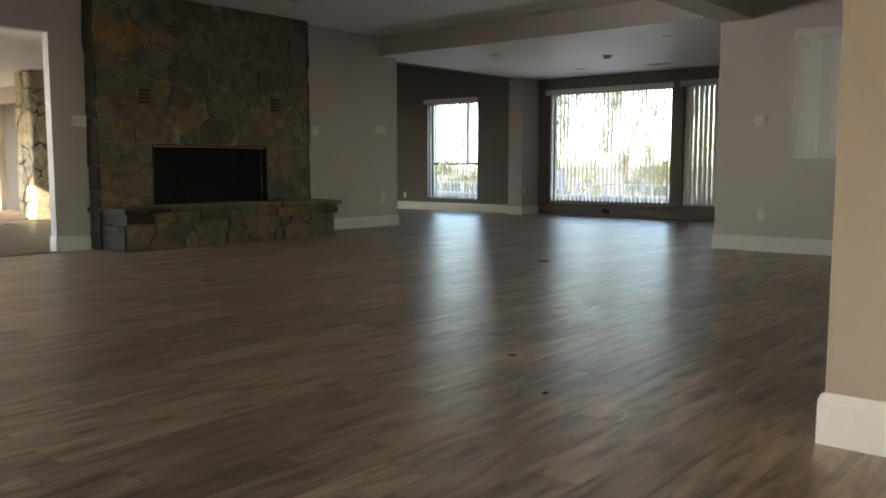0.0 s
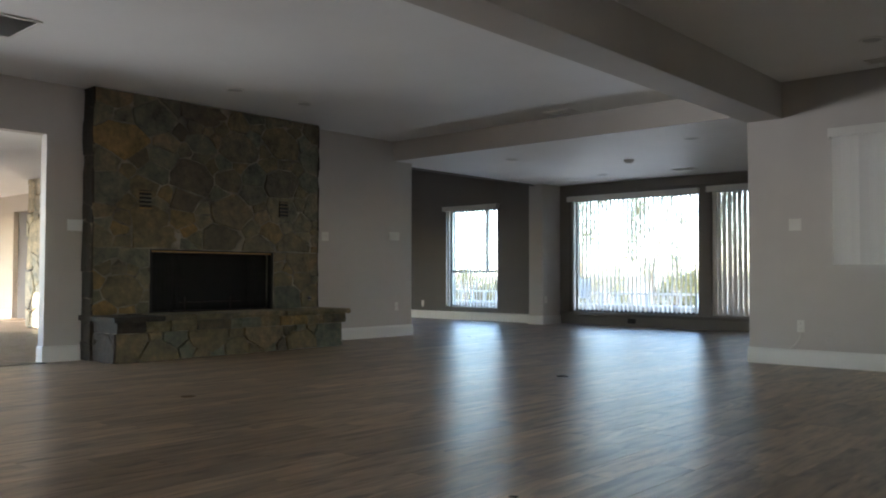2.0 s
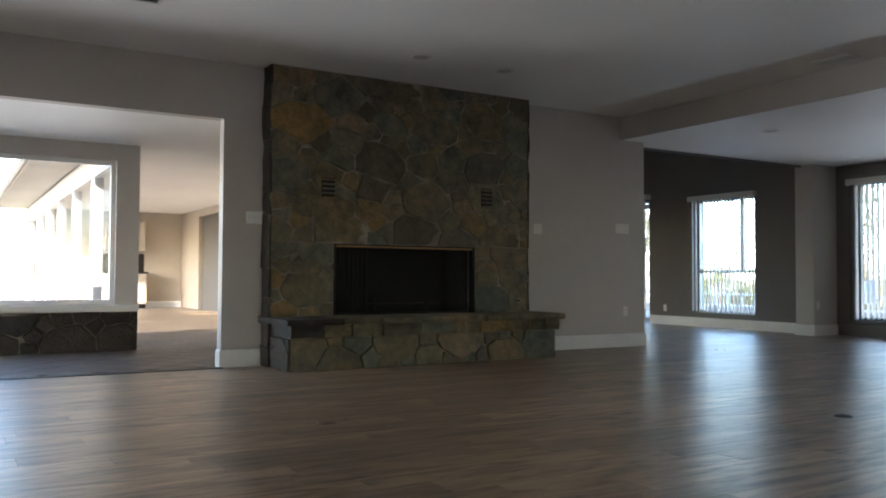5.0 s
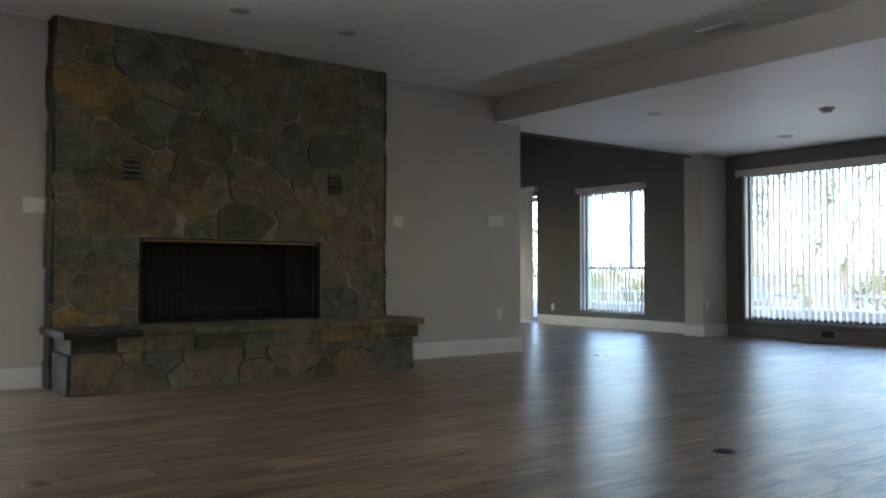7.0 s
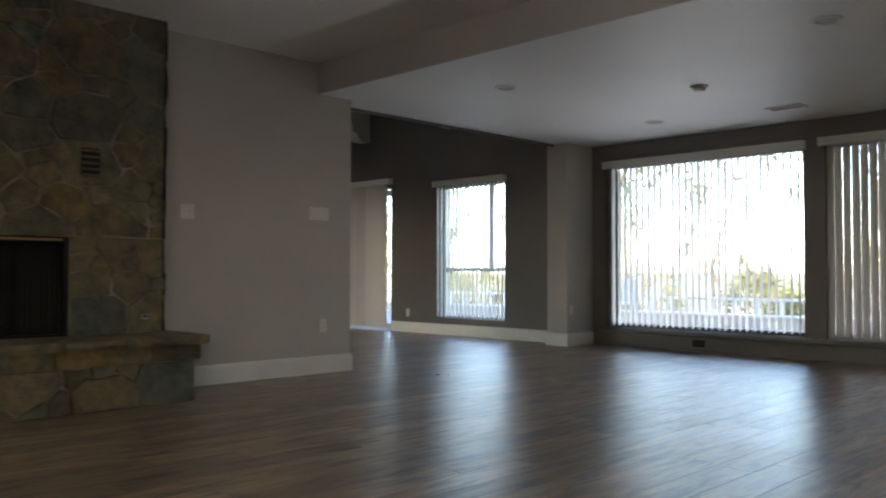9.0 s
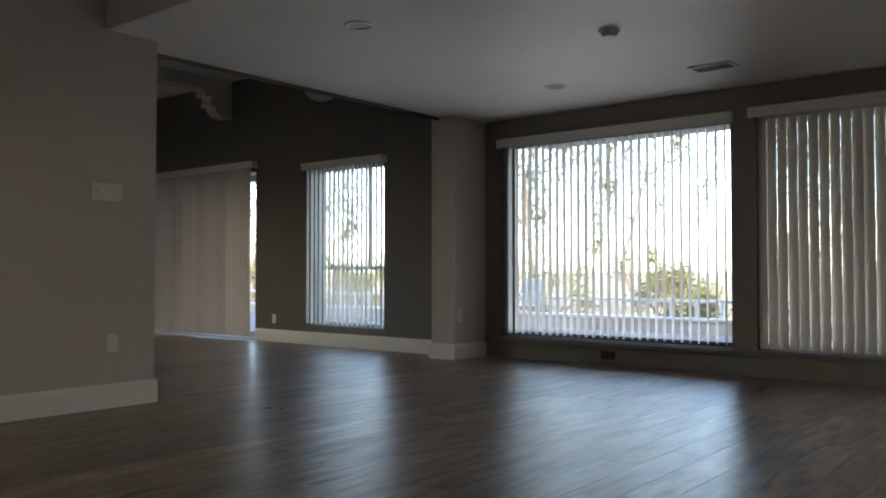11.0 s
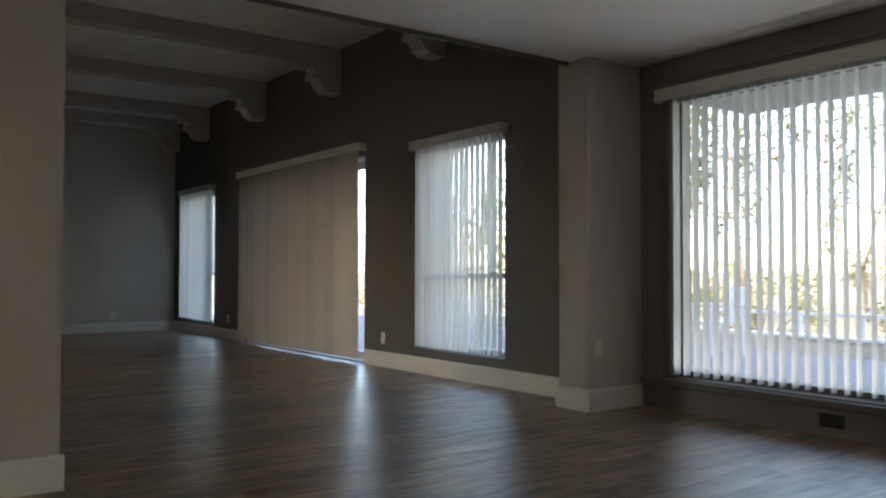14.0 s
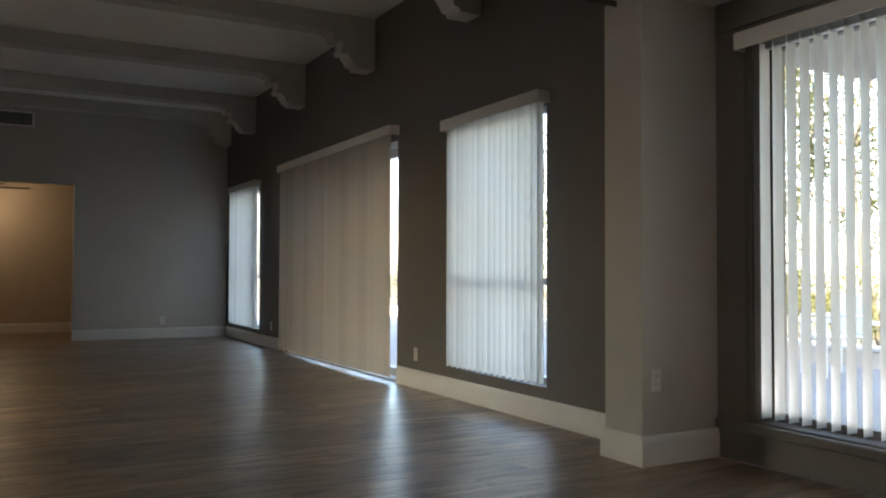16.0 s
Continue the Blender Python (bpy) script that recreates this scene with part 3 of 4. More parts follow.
# ---- switches and outlets ----
def plate(at, gangs, label, kind="switch", mat=PLASTIC):
    """A wall plate facing its own -y, with a rocker or an outlet face to each gang."""
    w = 0.07 + 0.046 * (gangs - 1)
    ob = thing("light_switch" if kind == "switch" else "wall_outlet", at, label, kind)
    box_part("plate", (-w / 2, w / 2, -0.007, -0.001, -0.0575, 0.0575), mat, ob, 0.003)
    for g in range(gangs):
        c = (g - (gangs - 1) / 2) * 0.046
        if kind == "switch":
            box_part("toggle", (c - 0.005, c + 0.005, -0.018, -0.006, -0.004, 0.014), mat, ob, 0.002)
            box_part("toggle_slot", (c - 0.008, c + 0.008, -0.0085, -0.0065, -0.018, 0.018), mat, ob, 0.001)
        else:
            for zc in (-0.02, 0.02):
                face = box_part("socket", (c - 0.016, c + 0.016, -0.0095, -0.0065, zc - 0.014, zc + 0.014), mat, ob, 0.003)
                for dx in (-0.006, 0.006):
                    box_part("slot", (c + dx - 0.001, c + dx + 0.001, -0.0102, -0.0094, zc - 0.004, zc + 0.006), BLACK, face, 0)
    return ob


FACE_X, FACE_Y = 90, 0        # turns: plate looks to +x, or to -y
plate(pose(XW, 4.79, 1.345, 0, 0, FACE_X), 3, "glossy white three-gang switch plate beside the opening", "switch", STEELP)
plate(pose(XW, 8.02, 1.353, 0, 0, FACE_X), 2, "two-gang light switch plate beside the fireplace")
plate(pose(XW, 9.275, 1.40, 0, 0, FACE_X), 4, "four-gang light switch plate near the wall end")
plate(pose(XW, 9.325, 0.418, 0, 0, FACE_X), 1, "white wall outlet above the baseboard", "outlet")
plate(pose(-8.84, 13.10, 0.437, 0, 0, FACE_X), 1, "white wall outlet on the column", "outlet")
plate(pose(-11.97, YD, 0.29, 0, 0, FACE_Y), 1, "white wall outlet between window and sliding door", "outlet")
plate(pose(-16.13, YD, 0.29, 0, 0, FACE_Y), 1, "white wall outlet beside the sliding door", "outlet")
plate(pose(XF, 12.35, 0.26, 0, 0, FACE_X), 1, "white wall outlet on the end wall", "outlet")
plate(pose(-3.278, YR, 1.341, 0, 0, FACE_Y), 2, "two-gang light switch plate beside the small window")
plate(pose(-3.237, YR, 0.375, 0, 0, FACE_Y), 1, "white wall outlet with a short cable", "outlet")
plate(pose(-2.985, YR, 0.268, 0, 0, FACE_Y), 1, "painted-over blank wall outlet", "outlet", WALL)
for x in (-7.41, -4.79):
    ob = thing("floor_vent", (x, YB, 0.092), "small black outlet box low on the dark wall", "outlet")
    box_part("frame", (-0.075, 0.075, -0.012, -0.002, -0.04, 0.04), BLACK, ob, 0.003)
    box_part("socket", (-0.045, -0.01, -0.016, -0.011, -0.02, 0.02), DARKMETAL, ob, 0.003)
    box_part("socket", (0.01, 0.045, -0.016, -0.011, -0.02, 0.02), DARKMETAL, ob, 0.003)

# loose cable hanging from the outlet
cu = bpy.data.curves.new("cable", "CURVE")
cu.dimensions, cu.bevel_depth = "3D", 0.004
sp = cu.splines.new("BEZIER")
sp.bezier_points.add(2)
for p, co in zip(sp.bezier_points, ((-3.237, YR - 0.012, 0.36), (-3.25, YR - 0.04, 0.24), (-3.33, YR - 0.03, 0.163))):
    p.co, p.handle_left_type, p.handle_right_type = co, "AUTO", "AUTO"
cable = new("cable", cu)
cu.materials.append(PLASTIC)
tagged(cable, "short white cable hanging from the outlet", "cable")

# round floor outlet covers
for x, y, lid in ((-4.445, 6.98, DARKMETAL), (-5.73, 4.23, paint("brown_plastic", (0.17, 0.125, 0.085), 0.45))):
    ob = thing("floor_outlet", (x, y, 0), "round brown floor outlet cover among the planks" if lid is not DARKMETAL else "round dark brass floor outlet cover", "outlet")
    bm = bmesh.new()
    add_cyl(bm, pose(0, 0, 0.0005), 0.053, 0.046, 0.006, 28)
    part("cover", bm, lid, ob)
    bm = bmesh.new()
    add_cyl(bm, pose(0, 0, 0.0067), 0.03, 0.027, 0.003, 24)
    part("cap", bm, BLACK if lid is DARKMETAL else lid, ob)

# small bits left on the floor
for x, y, a in ((-2.46, 3.645, 20), (-1.99, 3.2, 70), (-7.95, 9.95, 10), (-7.86, 9.99, 120)):
    bit = thing("debris", pose(x, y, 0, 0, 0, a), "small dark scrap lying on the plank floor", "debris", "floor scraps")
    bm = bmesh.new()
    add_box(bm, -0.016, 0.012, -0.007, 0.009, 0.0005, 0.006, 0.002)
    for v in bm.verts:
        v.co.x += v.co.y * 0.6
    part("scrap", bm, DARKMETAL, bit)

# ceiling fan in the room beyond
fan = thing("ceiling_fan", (-19.75, 9.98, 2.42), "dark bladed ceiling fan in the room beyond", "ceiling fan")
bm = bmesh.new()
add_cyl(bm, pose(0, 0, -0.12), 0.015, 0.015, 0.12, 12)
part("rod", bm, DARKMETAL, fan)
bm = bmesh.new()
add_cyl(bm, pose(0, 0, -0.22), 0.07, 0.1, 0.1, 20)
part("motor", bm, DARKMETAL, fan)
for k in range(5):
    bm = bmesh.new()
    add_box(bm, 0.12, 0.62, -0.06, 0.06, -0.004, 0.004, 0.003)
    part("blade", bm, DARKMETAL, fan, "", False, pose(0, 0, -0.16, 12, 0, 72 * k + 20))

# warm globe added to the fan, kept out of view, lights the back room
bm = bmesh.new()
bmesh.ops.create_uvsphere(bm, u_segments=16, v_segments=10, radius=0.08, matrix=Matrix.Translation((0, 0, -0.27)))
lm, lt, lb = nodes_of("added_fill_glow")
lb.inputs["Base Color"].default_value = (0.8, 0.75, 0.65, 1)
lb.inputs["Emission Color"].default_value = (1.0, 0.76, 0.5, 1)
lb.inputs["Emission Strength"].default_value = 4.5
part("added_fill_globe", bm, lm, fan, "added warm glowing globe that lights the back room", True)

# ---- entry hall beyond the opening ----
ZE = 2.30
board("floor_hall", -24.2, XW, YK, 7.78, -0.2, -0.012, MORTAR, "grey joints under the hall pavers", "floor", 0)
board("threshold", XW - 0.02, XW + 0.09, -2.9, 4.5, -0.005, 0.006, DARKMETAL, "dark metal threshold strip in the opening", "threshold", 0.003)
wall("wall_planter", "x", -11.2, -11.0, YK, 4.21, 0, 2.5, WALL, "greige painted wall with a wide courtyard window", [(-2.6, 3.97, 0.5, 2.07)])
# third hole: the same added opening, out of view, for light
wall("wall_hall_side", "y", 7.62, 7.78, -23.4, XB, 0, 2.9, ENTRY, "cream painted hall wall with a doorway", [(-21.7, -19.5, 0.0, 2.25), (-17.75, -16.5, 0.0, 2.1), (-13.9, -11.4, -1, 2.25)])
board("door_2", -21.7, -19.5, 7.71, 7.76, 0.0, 2.25, ACCENT, "dark brown closed door in the hall", "door", 0.004)
board("door_3", -17.75, -16.5, 7.71, 7.76, 0.0, 2.1, ACCENT, "dark brown closed door beside the stone pier", "door", 0.004)
wall("wall_hall_end", "x", -23.6, -23.4, 4.0, 7.78, 0, 2.9, ENTRY, "cream painted end wall of the hall")
wall("wall_hall_fireside", "x", XB - 0.3, XB - 0.004, 4.724, 7.62, 0, 2.9, ENTRY, "cream painted back of the fireplace wall")
board("ceiling_entry", -11.2, XO - 0.003, YK, 4.715, 2.25, 2.4, CEIL, "smooth white entry ceiling", "ceiling", 0)
board("ceiling_entry", -11.2, XB - 0.305, 4.715, 7.62, 2.25, 2.4, CEIL, "smooth white entry ceiling beside the fireplace back", "ceiling", 0)
board("ceiling_hall", -23.5, -11.2, 4.0, 7.7, 2.42, 2.55, CEIL, "smooth white hall ceiling", "ceiling", 0)
board("window_sill", -11.12, -10.93, -2.62, 4.21, 0.42, 0.498, WHITE, "white window sill board over the stone planter", "sill", 0.01)
baseboard("y", 7.62, -1, -19.48, -17.77)
baseboard("y", 7.62, -1, -16.48, -14.6)
baseboard("x", -23.4, 1, 4.3, 7.62)
# courtyard window in the planter wall
cw = thing("window_7", (-11.12, -2.6, 0.5), "wide fixed window onto the courtyard", "window", "", "structure")
for b6 in ((0, 0.06, 0, 6.57, 0, 0.05), (0, 0.06, 0, 6.57, 1.52, 1.57), (0, 0.06, 0, 0.05, 0.05, 1.52), (0, 0.06, 6.52, 6.57, 0.05, 1.52)):
    box_part("window_frame", b6, WHITE, cw, 0.004)
box_part("pane", (0.025, 0.031, 0.04, 6.53, 0.04, 1.53), GLASS, cw, 0).visible_shadow = False
# glazed courtyard side of the hall
posts = [-11.3, -13.2, -13.35, -15.3, -17.3, -19.3, -21.3, -23.4]
hallw = thing("window_8", (0, 4.1, 0), "white framed glass doors along the hall", "window", "", "structure")
for x in posts:
    box_part("post", (x - 0.06, x + 0.06, -0.06, 0.06, 0, 2.1), WHITE, hallw, 0.006)
box_part("head_rail", (-23.5, -11.2, -0.08, 0.08, 2.1, 2.42), WHITE, hallw, 0.006)
box_part("bottom_rail", (-23.5, -11.2, -0.05, 0.05, -0.01, 0.08), WHITE, hallw, 0.006)
for a, c in zip(posts[1:], posts[:-1]):
    if c - a > 0.5:
        box_part("pane", (a + 0.06, c - 0.06, -0.004, 0.004, 0.08, 2.1), GLASS, hallw, 0).visible_shadow = False
board("eave", -24.0, -11.2, 3.35, 4.1, 2.42, 2.56, STUCCO, "painted eave board over the courtyard doors", "eave", 0.01)
board("gutter", -24.0, -11.2, 3.23, 3.34, 2.44, 2.58, WHITE, "white rain gutter along the eave", "gutter", 0.02)
# kitchen units at the end of the hall
kb = thing("kitchen_cabinet", (-23.4, 5.7, 0), "cream base cabinet at the end of the hall", "cabinet")
box_part("body", (0.002, 0.58, 0, 0.95, 0.1, 0.86), ENTRY, kb, 0.004)
box_part("plinth", (0.002, 0.52, 0.01, 0.94, 0, 0.1), DARKMETAL, kb, 0)
for k in (0, 1):
    d = box_part("door", (0.58, 0.6, 0.01 + k * 0.47, 0.47 + k * 0.47, 0.12, 0.85), ENTRY, kb, 0.004)
    box_part("handle", (0.6, 0.625, 0.42 + k * 0.08, 0.435 + k * 0.08, 0.62, 0.76), CHROME, d, 0.003)
board("worktop", -23.398, -22.78, 5.66, 6.68, 0.862, 0.9, BLACK, "dark stone worktop on the kitchen cabinet", "worktop", 0.004)
board("backsplash", -23.398, -23.38, 5.66, 6.68, 0.902, 1.36, DARKMETAL, "dark tiled backsplash over the worktop", "backsplash", 0.002)
kw = thing("wall_cabinet", (-23.4, 5.7, 1.4), "cream wall cabinet in the kitchen", "cabinet")
box_part("body", (0.002, 0.33, 0, 0.95, 0, 0.75), ENTRY, kw, 0.004)
for k in (0, 1):
    box_part("door", (0.33, 0.35, 0.01 + k * 0.47, 0.47 + k * 0.47, 0.01, 0.74), ENTRY, kw, 0.004)

# ---- outdoors ----
bm = bmesh.new()
add_box(bm, -900, 900, -900, 1500, -0.6, -0.25)
g = structure("ground", bm, paint("dry_grass_ground", (0.24, 0.205, 0.13), 0.95, 0.25, 6, 0.15, 0.6, 0.03), "dry grass and soil around the house", "ground")
board("pavement", -26, 4, YD + 0.22, 18.88, -0.24, -0.08, CONCRETE, "pale concrete patio behind the house", "pavement", 0.01)
board("pavement", -23.5, -11.2, -14, 4.04, -0.24, -0.05, CONCRETE, "pale concrete courtyard paving", "pavement", 0.01)
# unseen paving added as a bright reflector outside the end window
board("pavement", XE + 0.2, 16, -12, 9, -0.24, -0.05, CONCRETE, "added unseen concrete paving that bounces sunlight to the end window", "pavement", 0.01)
# roof mass over the house, with its eave over the patio
board("roof", -11.25, XE + 0.6, YK - 0.9, 7.8, 2.95, 3.1, STUCCO, "flat house roof slab", "roof", 0.01)
board("roof", -24.2, -11.25, 4.0, 7.8, 2.95, 3.1, STUCCO, "flat hall roof slab", "roof", 0.01)
board("roof", -20.8, XB - 0.06, 7.8, YD + 1.0, 3.6, 3.75, STUCCO, "flat sunroom roof slab", "roof", 0.01)
board("roof", XB - 0.05, XE + 0.6, 7.8, YB + 0.22, 2.95, 3.1, STUCCO, "flat roof slab over the nook", "roof", 0.01)
board("eave", -9.95, XE + 0.6, YB + 0.225, 16.55, 2.62, 2.8, STUCCO, "painted roof overhang above the patio", "eave", 0.01)

# low white garden wall along the patio edge
gw = thing("garden_wall", (-26, 18.9, -0.25), "low white painted garden wall at the patio edge", "garden wall")
box_part("wall", (0, 30, 0, 0.2, 0, 0.36), STUCCO, gw, 0.01)
box_part("coping", (0, 30, -0.03, 0.23, 0.362, 0.41), WHITE, gw, 0.01)

# white railing on the garden wall
rail = thing("garden_railing", (-20, 19.0, 0.16), "low white railing on the garden wall", "railing")
box_part("rail", (0, 18, -0.03, 0.03, 0.24, 0.29), WHITE, rail, 0.006)
for k in range(44):
    box_part("post", (0.02 + k * 0.415, 0.07 + k * 0.415, -0.022, 0.022, 0.001, 0.239), WHITE, rail, 0.004)


# ---- garden plants ----
LEAF_A = leaf_material("olive_leaf", (0.06, 0.075, 0.03), (0.13, 0.12, 0.05))
LEAF_B = leaf_material("yellow_green_leaf", (0.11, 0.13, 0.045), (0.25, 0.24, 0.085))
BARK = paint("grey_bark", (0.14, 0.12, 0.1), 0.95, 0.3, 30, 3, 0.8, 0.03)


def leaves(rng, blobs, count, size, hang=0.0):
    """Small leaf quads scattered through ragged clumps; hang pulls their tips down."""
    vs, fs = [], []
    for cx, cy, cz, r in blobs:
        for _ in range(count):
            d = rng.normal(size=3)
            d *= (rng.random() ** 0.5) * r / np.linalg.norm(d)
            p = np.array((cx, cy, cz)) + d * np.array((1, 1, 1 + hang))
            a = rng.normal(size=3)
            a[2] -= hang * 2
            a /= np.linalg.norm(a)
            b = np.cross(a, rng.normal(size=3))
            b /= np.linalg.norm(b)
            s = size * rng.uniform(0.6, 1.3)
            k = len(vs)
            vs += [tuple(p), tuple(p + a * s + b * s * 0.28), tuple(p + a * s * 2.2), tuple(p + a * s - b * s * 0.28)]
            fs.append((k, k + 1, k + 2, k + 3))
    me = bpy.data.meshes.new("crown")
    me.from_pydata(vs, [], fs)
    return me


def limb(bm, p, q, r0, r1, seg=7):
    way = Vector(q) - Vector(p)
    m = Matrix.Translation(p) @ way.to_track_quat("Z", "Y").to_matrix().to_4x4()
    add_cyl(bm, m, r0, r1, way.length, seg)


def tree(x, y, height, seed, spread=2.2, leaf=LEAF_A):
    rng = np.random.default_rng(seed)
    ob = thing("tree", (x, y, -0.25), "tall slender tree with drooping olive leaves", "tree", "garden trees")
    bm = bmesh.new()
    pts, p = [], np.zeros(3)
    for k in range(6):
        pts.append(p.copy())
        p = p + np.array((rng.normal() * 0.25, rng.normal() * 0.25, height / 6))
    for k in range(5):
        limb(bm, pts[k], pts[k + 1], 0.06 * (1 - k / 6.5), 0.06 * (1 - (k + 1) / 6.5), 9)
    blobs = []
    for k in range(16):
        i = rng.integers(2, 6)
        base = pts[i]
        ang = rng.uniform(0, 2 * math.pi)
        out = spread * rng.uniform(0.4, 1.0)
        tip = base + np.array((math.cos(ang) * out, math.sin(ang) * out, rng.uniform(0.1, 1.3)))
        limb(bm, base, tip, 0.03, 0.01, 5)
        blobs.append((*tip, rng.uniform(0.45, 0.95)))
        blobs.append((*(tip - np.array((0, 0, 0.7))), rng.uniform(0.3, 0.6)))
        blobs.append((*(tip - np.array((0, 0, 1.3))), rng.uniform(0.2, 0.4)))
    part("trunk", bm, BARK, ob)
    me = leaves(rng, blobs, 150, 0.065, 0.5)
    me.materials.append(leaf)
    crown = new("crown", me)
    crown.parent = ob
    return ob


def bush(x, y, w, h, seed, leaf=LEAF_B):
    rng = np.random.default_rng(seed)
    ob = thing("bush", (x, y, -0.25), "loose yellow-green garden bush", "bush", "garden bushes")
    bm = bmesh.new()
    blobs = []
    for k in range(9):
        tip = np.array((rng.uniform(-w, w) * 0.5, rng.uniform(-w, w) * 0.4, h * rng.uniform(0.25, 0.95)))
        limb(bm, (tip[0] * 0.3, tip[1] * 0.3, 0), tip, 0.025, 0.01, 5)
        blobs.append((*tip, rng.uniform(0.25, 0.45) * w * 0.6))
    part("stems", bm, BARK, ob)
    me = leaves(rng, blobs, 260, 0.045)
    me.materials.append(leaf)
    crown = new("crown", me)
    crown.parent = ob
    return ob


for k, (x, y, h) in enumerate(((-13.3, 22.0, 6.5), (-8.6, 22.4, 6.8), (-17.2, 23.0, 7.0), (-3.2, 24.0, 7.5), (-21.5, 23.5, 7.0), (-26.0, 25.0, 7.5), (-15.0, 29.0, 8.0))):
    tree(x, y, h, 10 + k)
for k in range(17):
    bush(-27 + k * 1.75 + random.uniform(-0.5, 0.5), 21.3 + random.uniform(-0.6, 1.6), random.uniform(1.2, 2.0), random.uniform(0.9, 1.9), 60 + k, LEAF_B if k % 3 else LEAF_A)


def garden_chair(x, y, turn):
    ob = thing("garden_chair", pose(x, y, -0.08, 0, 0, turn), "white plastic garden chair on the patio", "chair", "patio chairs")
    box_part("seat", (-0.25, 0.25, -0.24, 0.24, 0.4, 0.43), WHITE, ob, 0.012)
    bm = bmesh.new()
    add_box(bm, -0.25, 0.25, 0.22, 0.25, 0.43, 0.86, 0.012)
    part("backrest", bm, WHITE, ob)
    for sx in (-1, 1):
        box_part("armrest", (sx * 0.25 - 0.025, sx * 0.25 + 0.025, -0.22, 0.24, 0.62, 0.65), WHITE, ob, 0.01)
        for y0 in (-0.23, 0.19):
            box_part("leg", (sx * 0.23 - 0.02, sx * 0.23 + 0.02, y0, y0 + 0.04, 0, 0.62 if y0 < 0 else 0.4), WHITE, ob, 0.008)
    return ob


garden_chair(-12.4, 17.6, 30)
garden_chair(-11.3, 17.9, -25)

# ---- stonework ----
def clip(poly, n, d):
    """The part of a polygon where n . p <= d."""
    out = []
    for a, b in zip(poly, poly[1:] + poly[:1]):
        da, db = n[0] * a[0] + n[1] * a[1] - d, n[0] * b[0] + n[1] * b[1] - d
        if da <= 0:
            out.append(a)
        if da * db < 0:
            t = da / (da - db)
            out.append((a[0] + t * (b[0] - a[0]), a[1] + t * (b[1] - a[1])))
    return out


def cells(u0, u1, v0, v1, size, seed, flat=0.8):
    """Irregular stones that fill a rectangle: Voronoi cells of loosely spaced seeds, squashed by flat."""
    rng = np.random.default_rng(seed)
    pts = []
    for share, count in ((1.75, 250), (1.0, 900), (0.52, 2200)):
        for _ in range(count):
            p = (rng.uniform(u0, u1), rng.uniform(v0, v1))
            r = size * share * rng.uniform(0.85, 1.15)
            stretch = flat * rng.uniform(0.7, 1.15)
            if all(((p[0] - q[0]) ** 2 + ((p[1] - q[1]) / stretch) ** 2) > ((r + s) / 2 * 0.92) ** 2 for q, s in pts):
                pts.append((p, r))
    polys = []
    for p, r in pts:
        poly = [(u0, v0), (u1, v0), (u1, v1), (u0, v1)]
        for q, s in pts:
            if q == p:
                continue
            n = (q[0] - p[0], (q[1] - p[1]) / flat ** 2)
            share = 0.5 + 0.42 * (r - s) / (r + s)
            mid = (p[0] + (q[0] - p[0]) * share, p[1] + (q[1] - p[1]) * share)
            poly = clip(poly, n, n[0] * mid[0] + n[1] * mid[1])
            if len(poly) < 3:
                break
        if len(poly) >= 3:
            polys.append(poly)
    return polys


def stone_piece(poly, rng, gap, proud, to3, parent, mat, name="stone"):
    """One stone: its outline drawn in by the joint, a rough chamfered face standing proud of the mortar."""
    c = np.mean(poly, axis=0)
    ring = []
    m = len(poly)
    for k in range(m):
        a, b = np.array(poly[k]), np.array(poly[(k + 1) % m])
        ring.append(a)
        if np.linalg.norm(b - a) > 0.12:
            w = b - a
            ring.append(a + w * rng.uniform(0.35, 0.65) + np.array((-w[1], w[0])) * rng.uniform(-0.045, 0.045))
    r = np.mean([np.linalg.norm(p - c) for p in ring])
    tilt = rng.normal(size=2) * 0.02
    high = proud * rng.uniform(0.6, 1.3)
    bm = bmesh.new()
    loops = []
    for k, depth in ((1 - gap / r, -0.01), (1 - gap * 1.05 / r, high * 0.62), (1 - gap * 1.9 / r, high)):
        k = max(k, 0.3)
        loop = []
        for p in ring:
            q = c + (p - c) * k + rng.normal(size=2) * 0.0025
            dz = depth + (tilt @ (q - c) if depth > 0 else 0) + (rng.normal() * 0.003 if depth > 0 else 0)
            loop.append(bm.verts.new(to3(q[0], q[1], dz)))
        loops.append(loop)
    n = len(ring)
    for a, b in zip(loops, loops[1:]):
        for k in range(n):
            bm.faces.new([a[k], a[(k + 1) % n], b[(k + 1) % n], b[k]])
    mid = bm.verts.new(to3(c[0], c[1], high * 1.08))
    for k in range(n):
        bm.faces.new([loops[-1][k], loops[-1][(k + 1) % n], mid])
    return part(name, bm, mat, parent)


def stone_field(parent, rects, size, seed, to3, mat, gap=0.008, proud=0.012, flat=0.8):
    rng = np.random.default_rng(seed)
    for k, (u0, u1, v0, v1) in enumerate(rects):
        for poly in cells(u0, u1, v0, v1, size, seed + k, flat):
            stone_piece(poly, rng, gap, proud, to3, parent, mat)


# fireplace: stone face with a firebox, over a raised hearth
Y0, Y1 = 4.855, 7.745
FY0, FY1, FZ0, FZ1 = 5.49, 7.065, 0.452, 1.12
BASE = XS - 0.03
fire = thing("fireplace", (0, 0, 0), "floor to ceiling brown flagstone fireplace with raised hearth", "fireplace")
part("mortar_face", slab_with_holes("x", XW + 0.002, BASE, Y0 + 0.015, Y1 - 0.015, 0, ZH - 0.002, [(FY0, FY1, FZ0, FZ1)]), MORTAR, fire)
face = lambda u, v, d: (BASE + d, u, v)
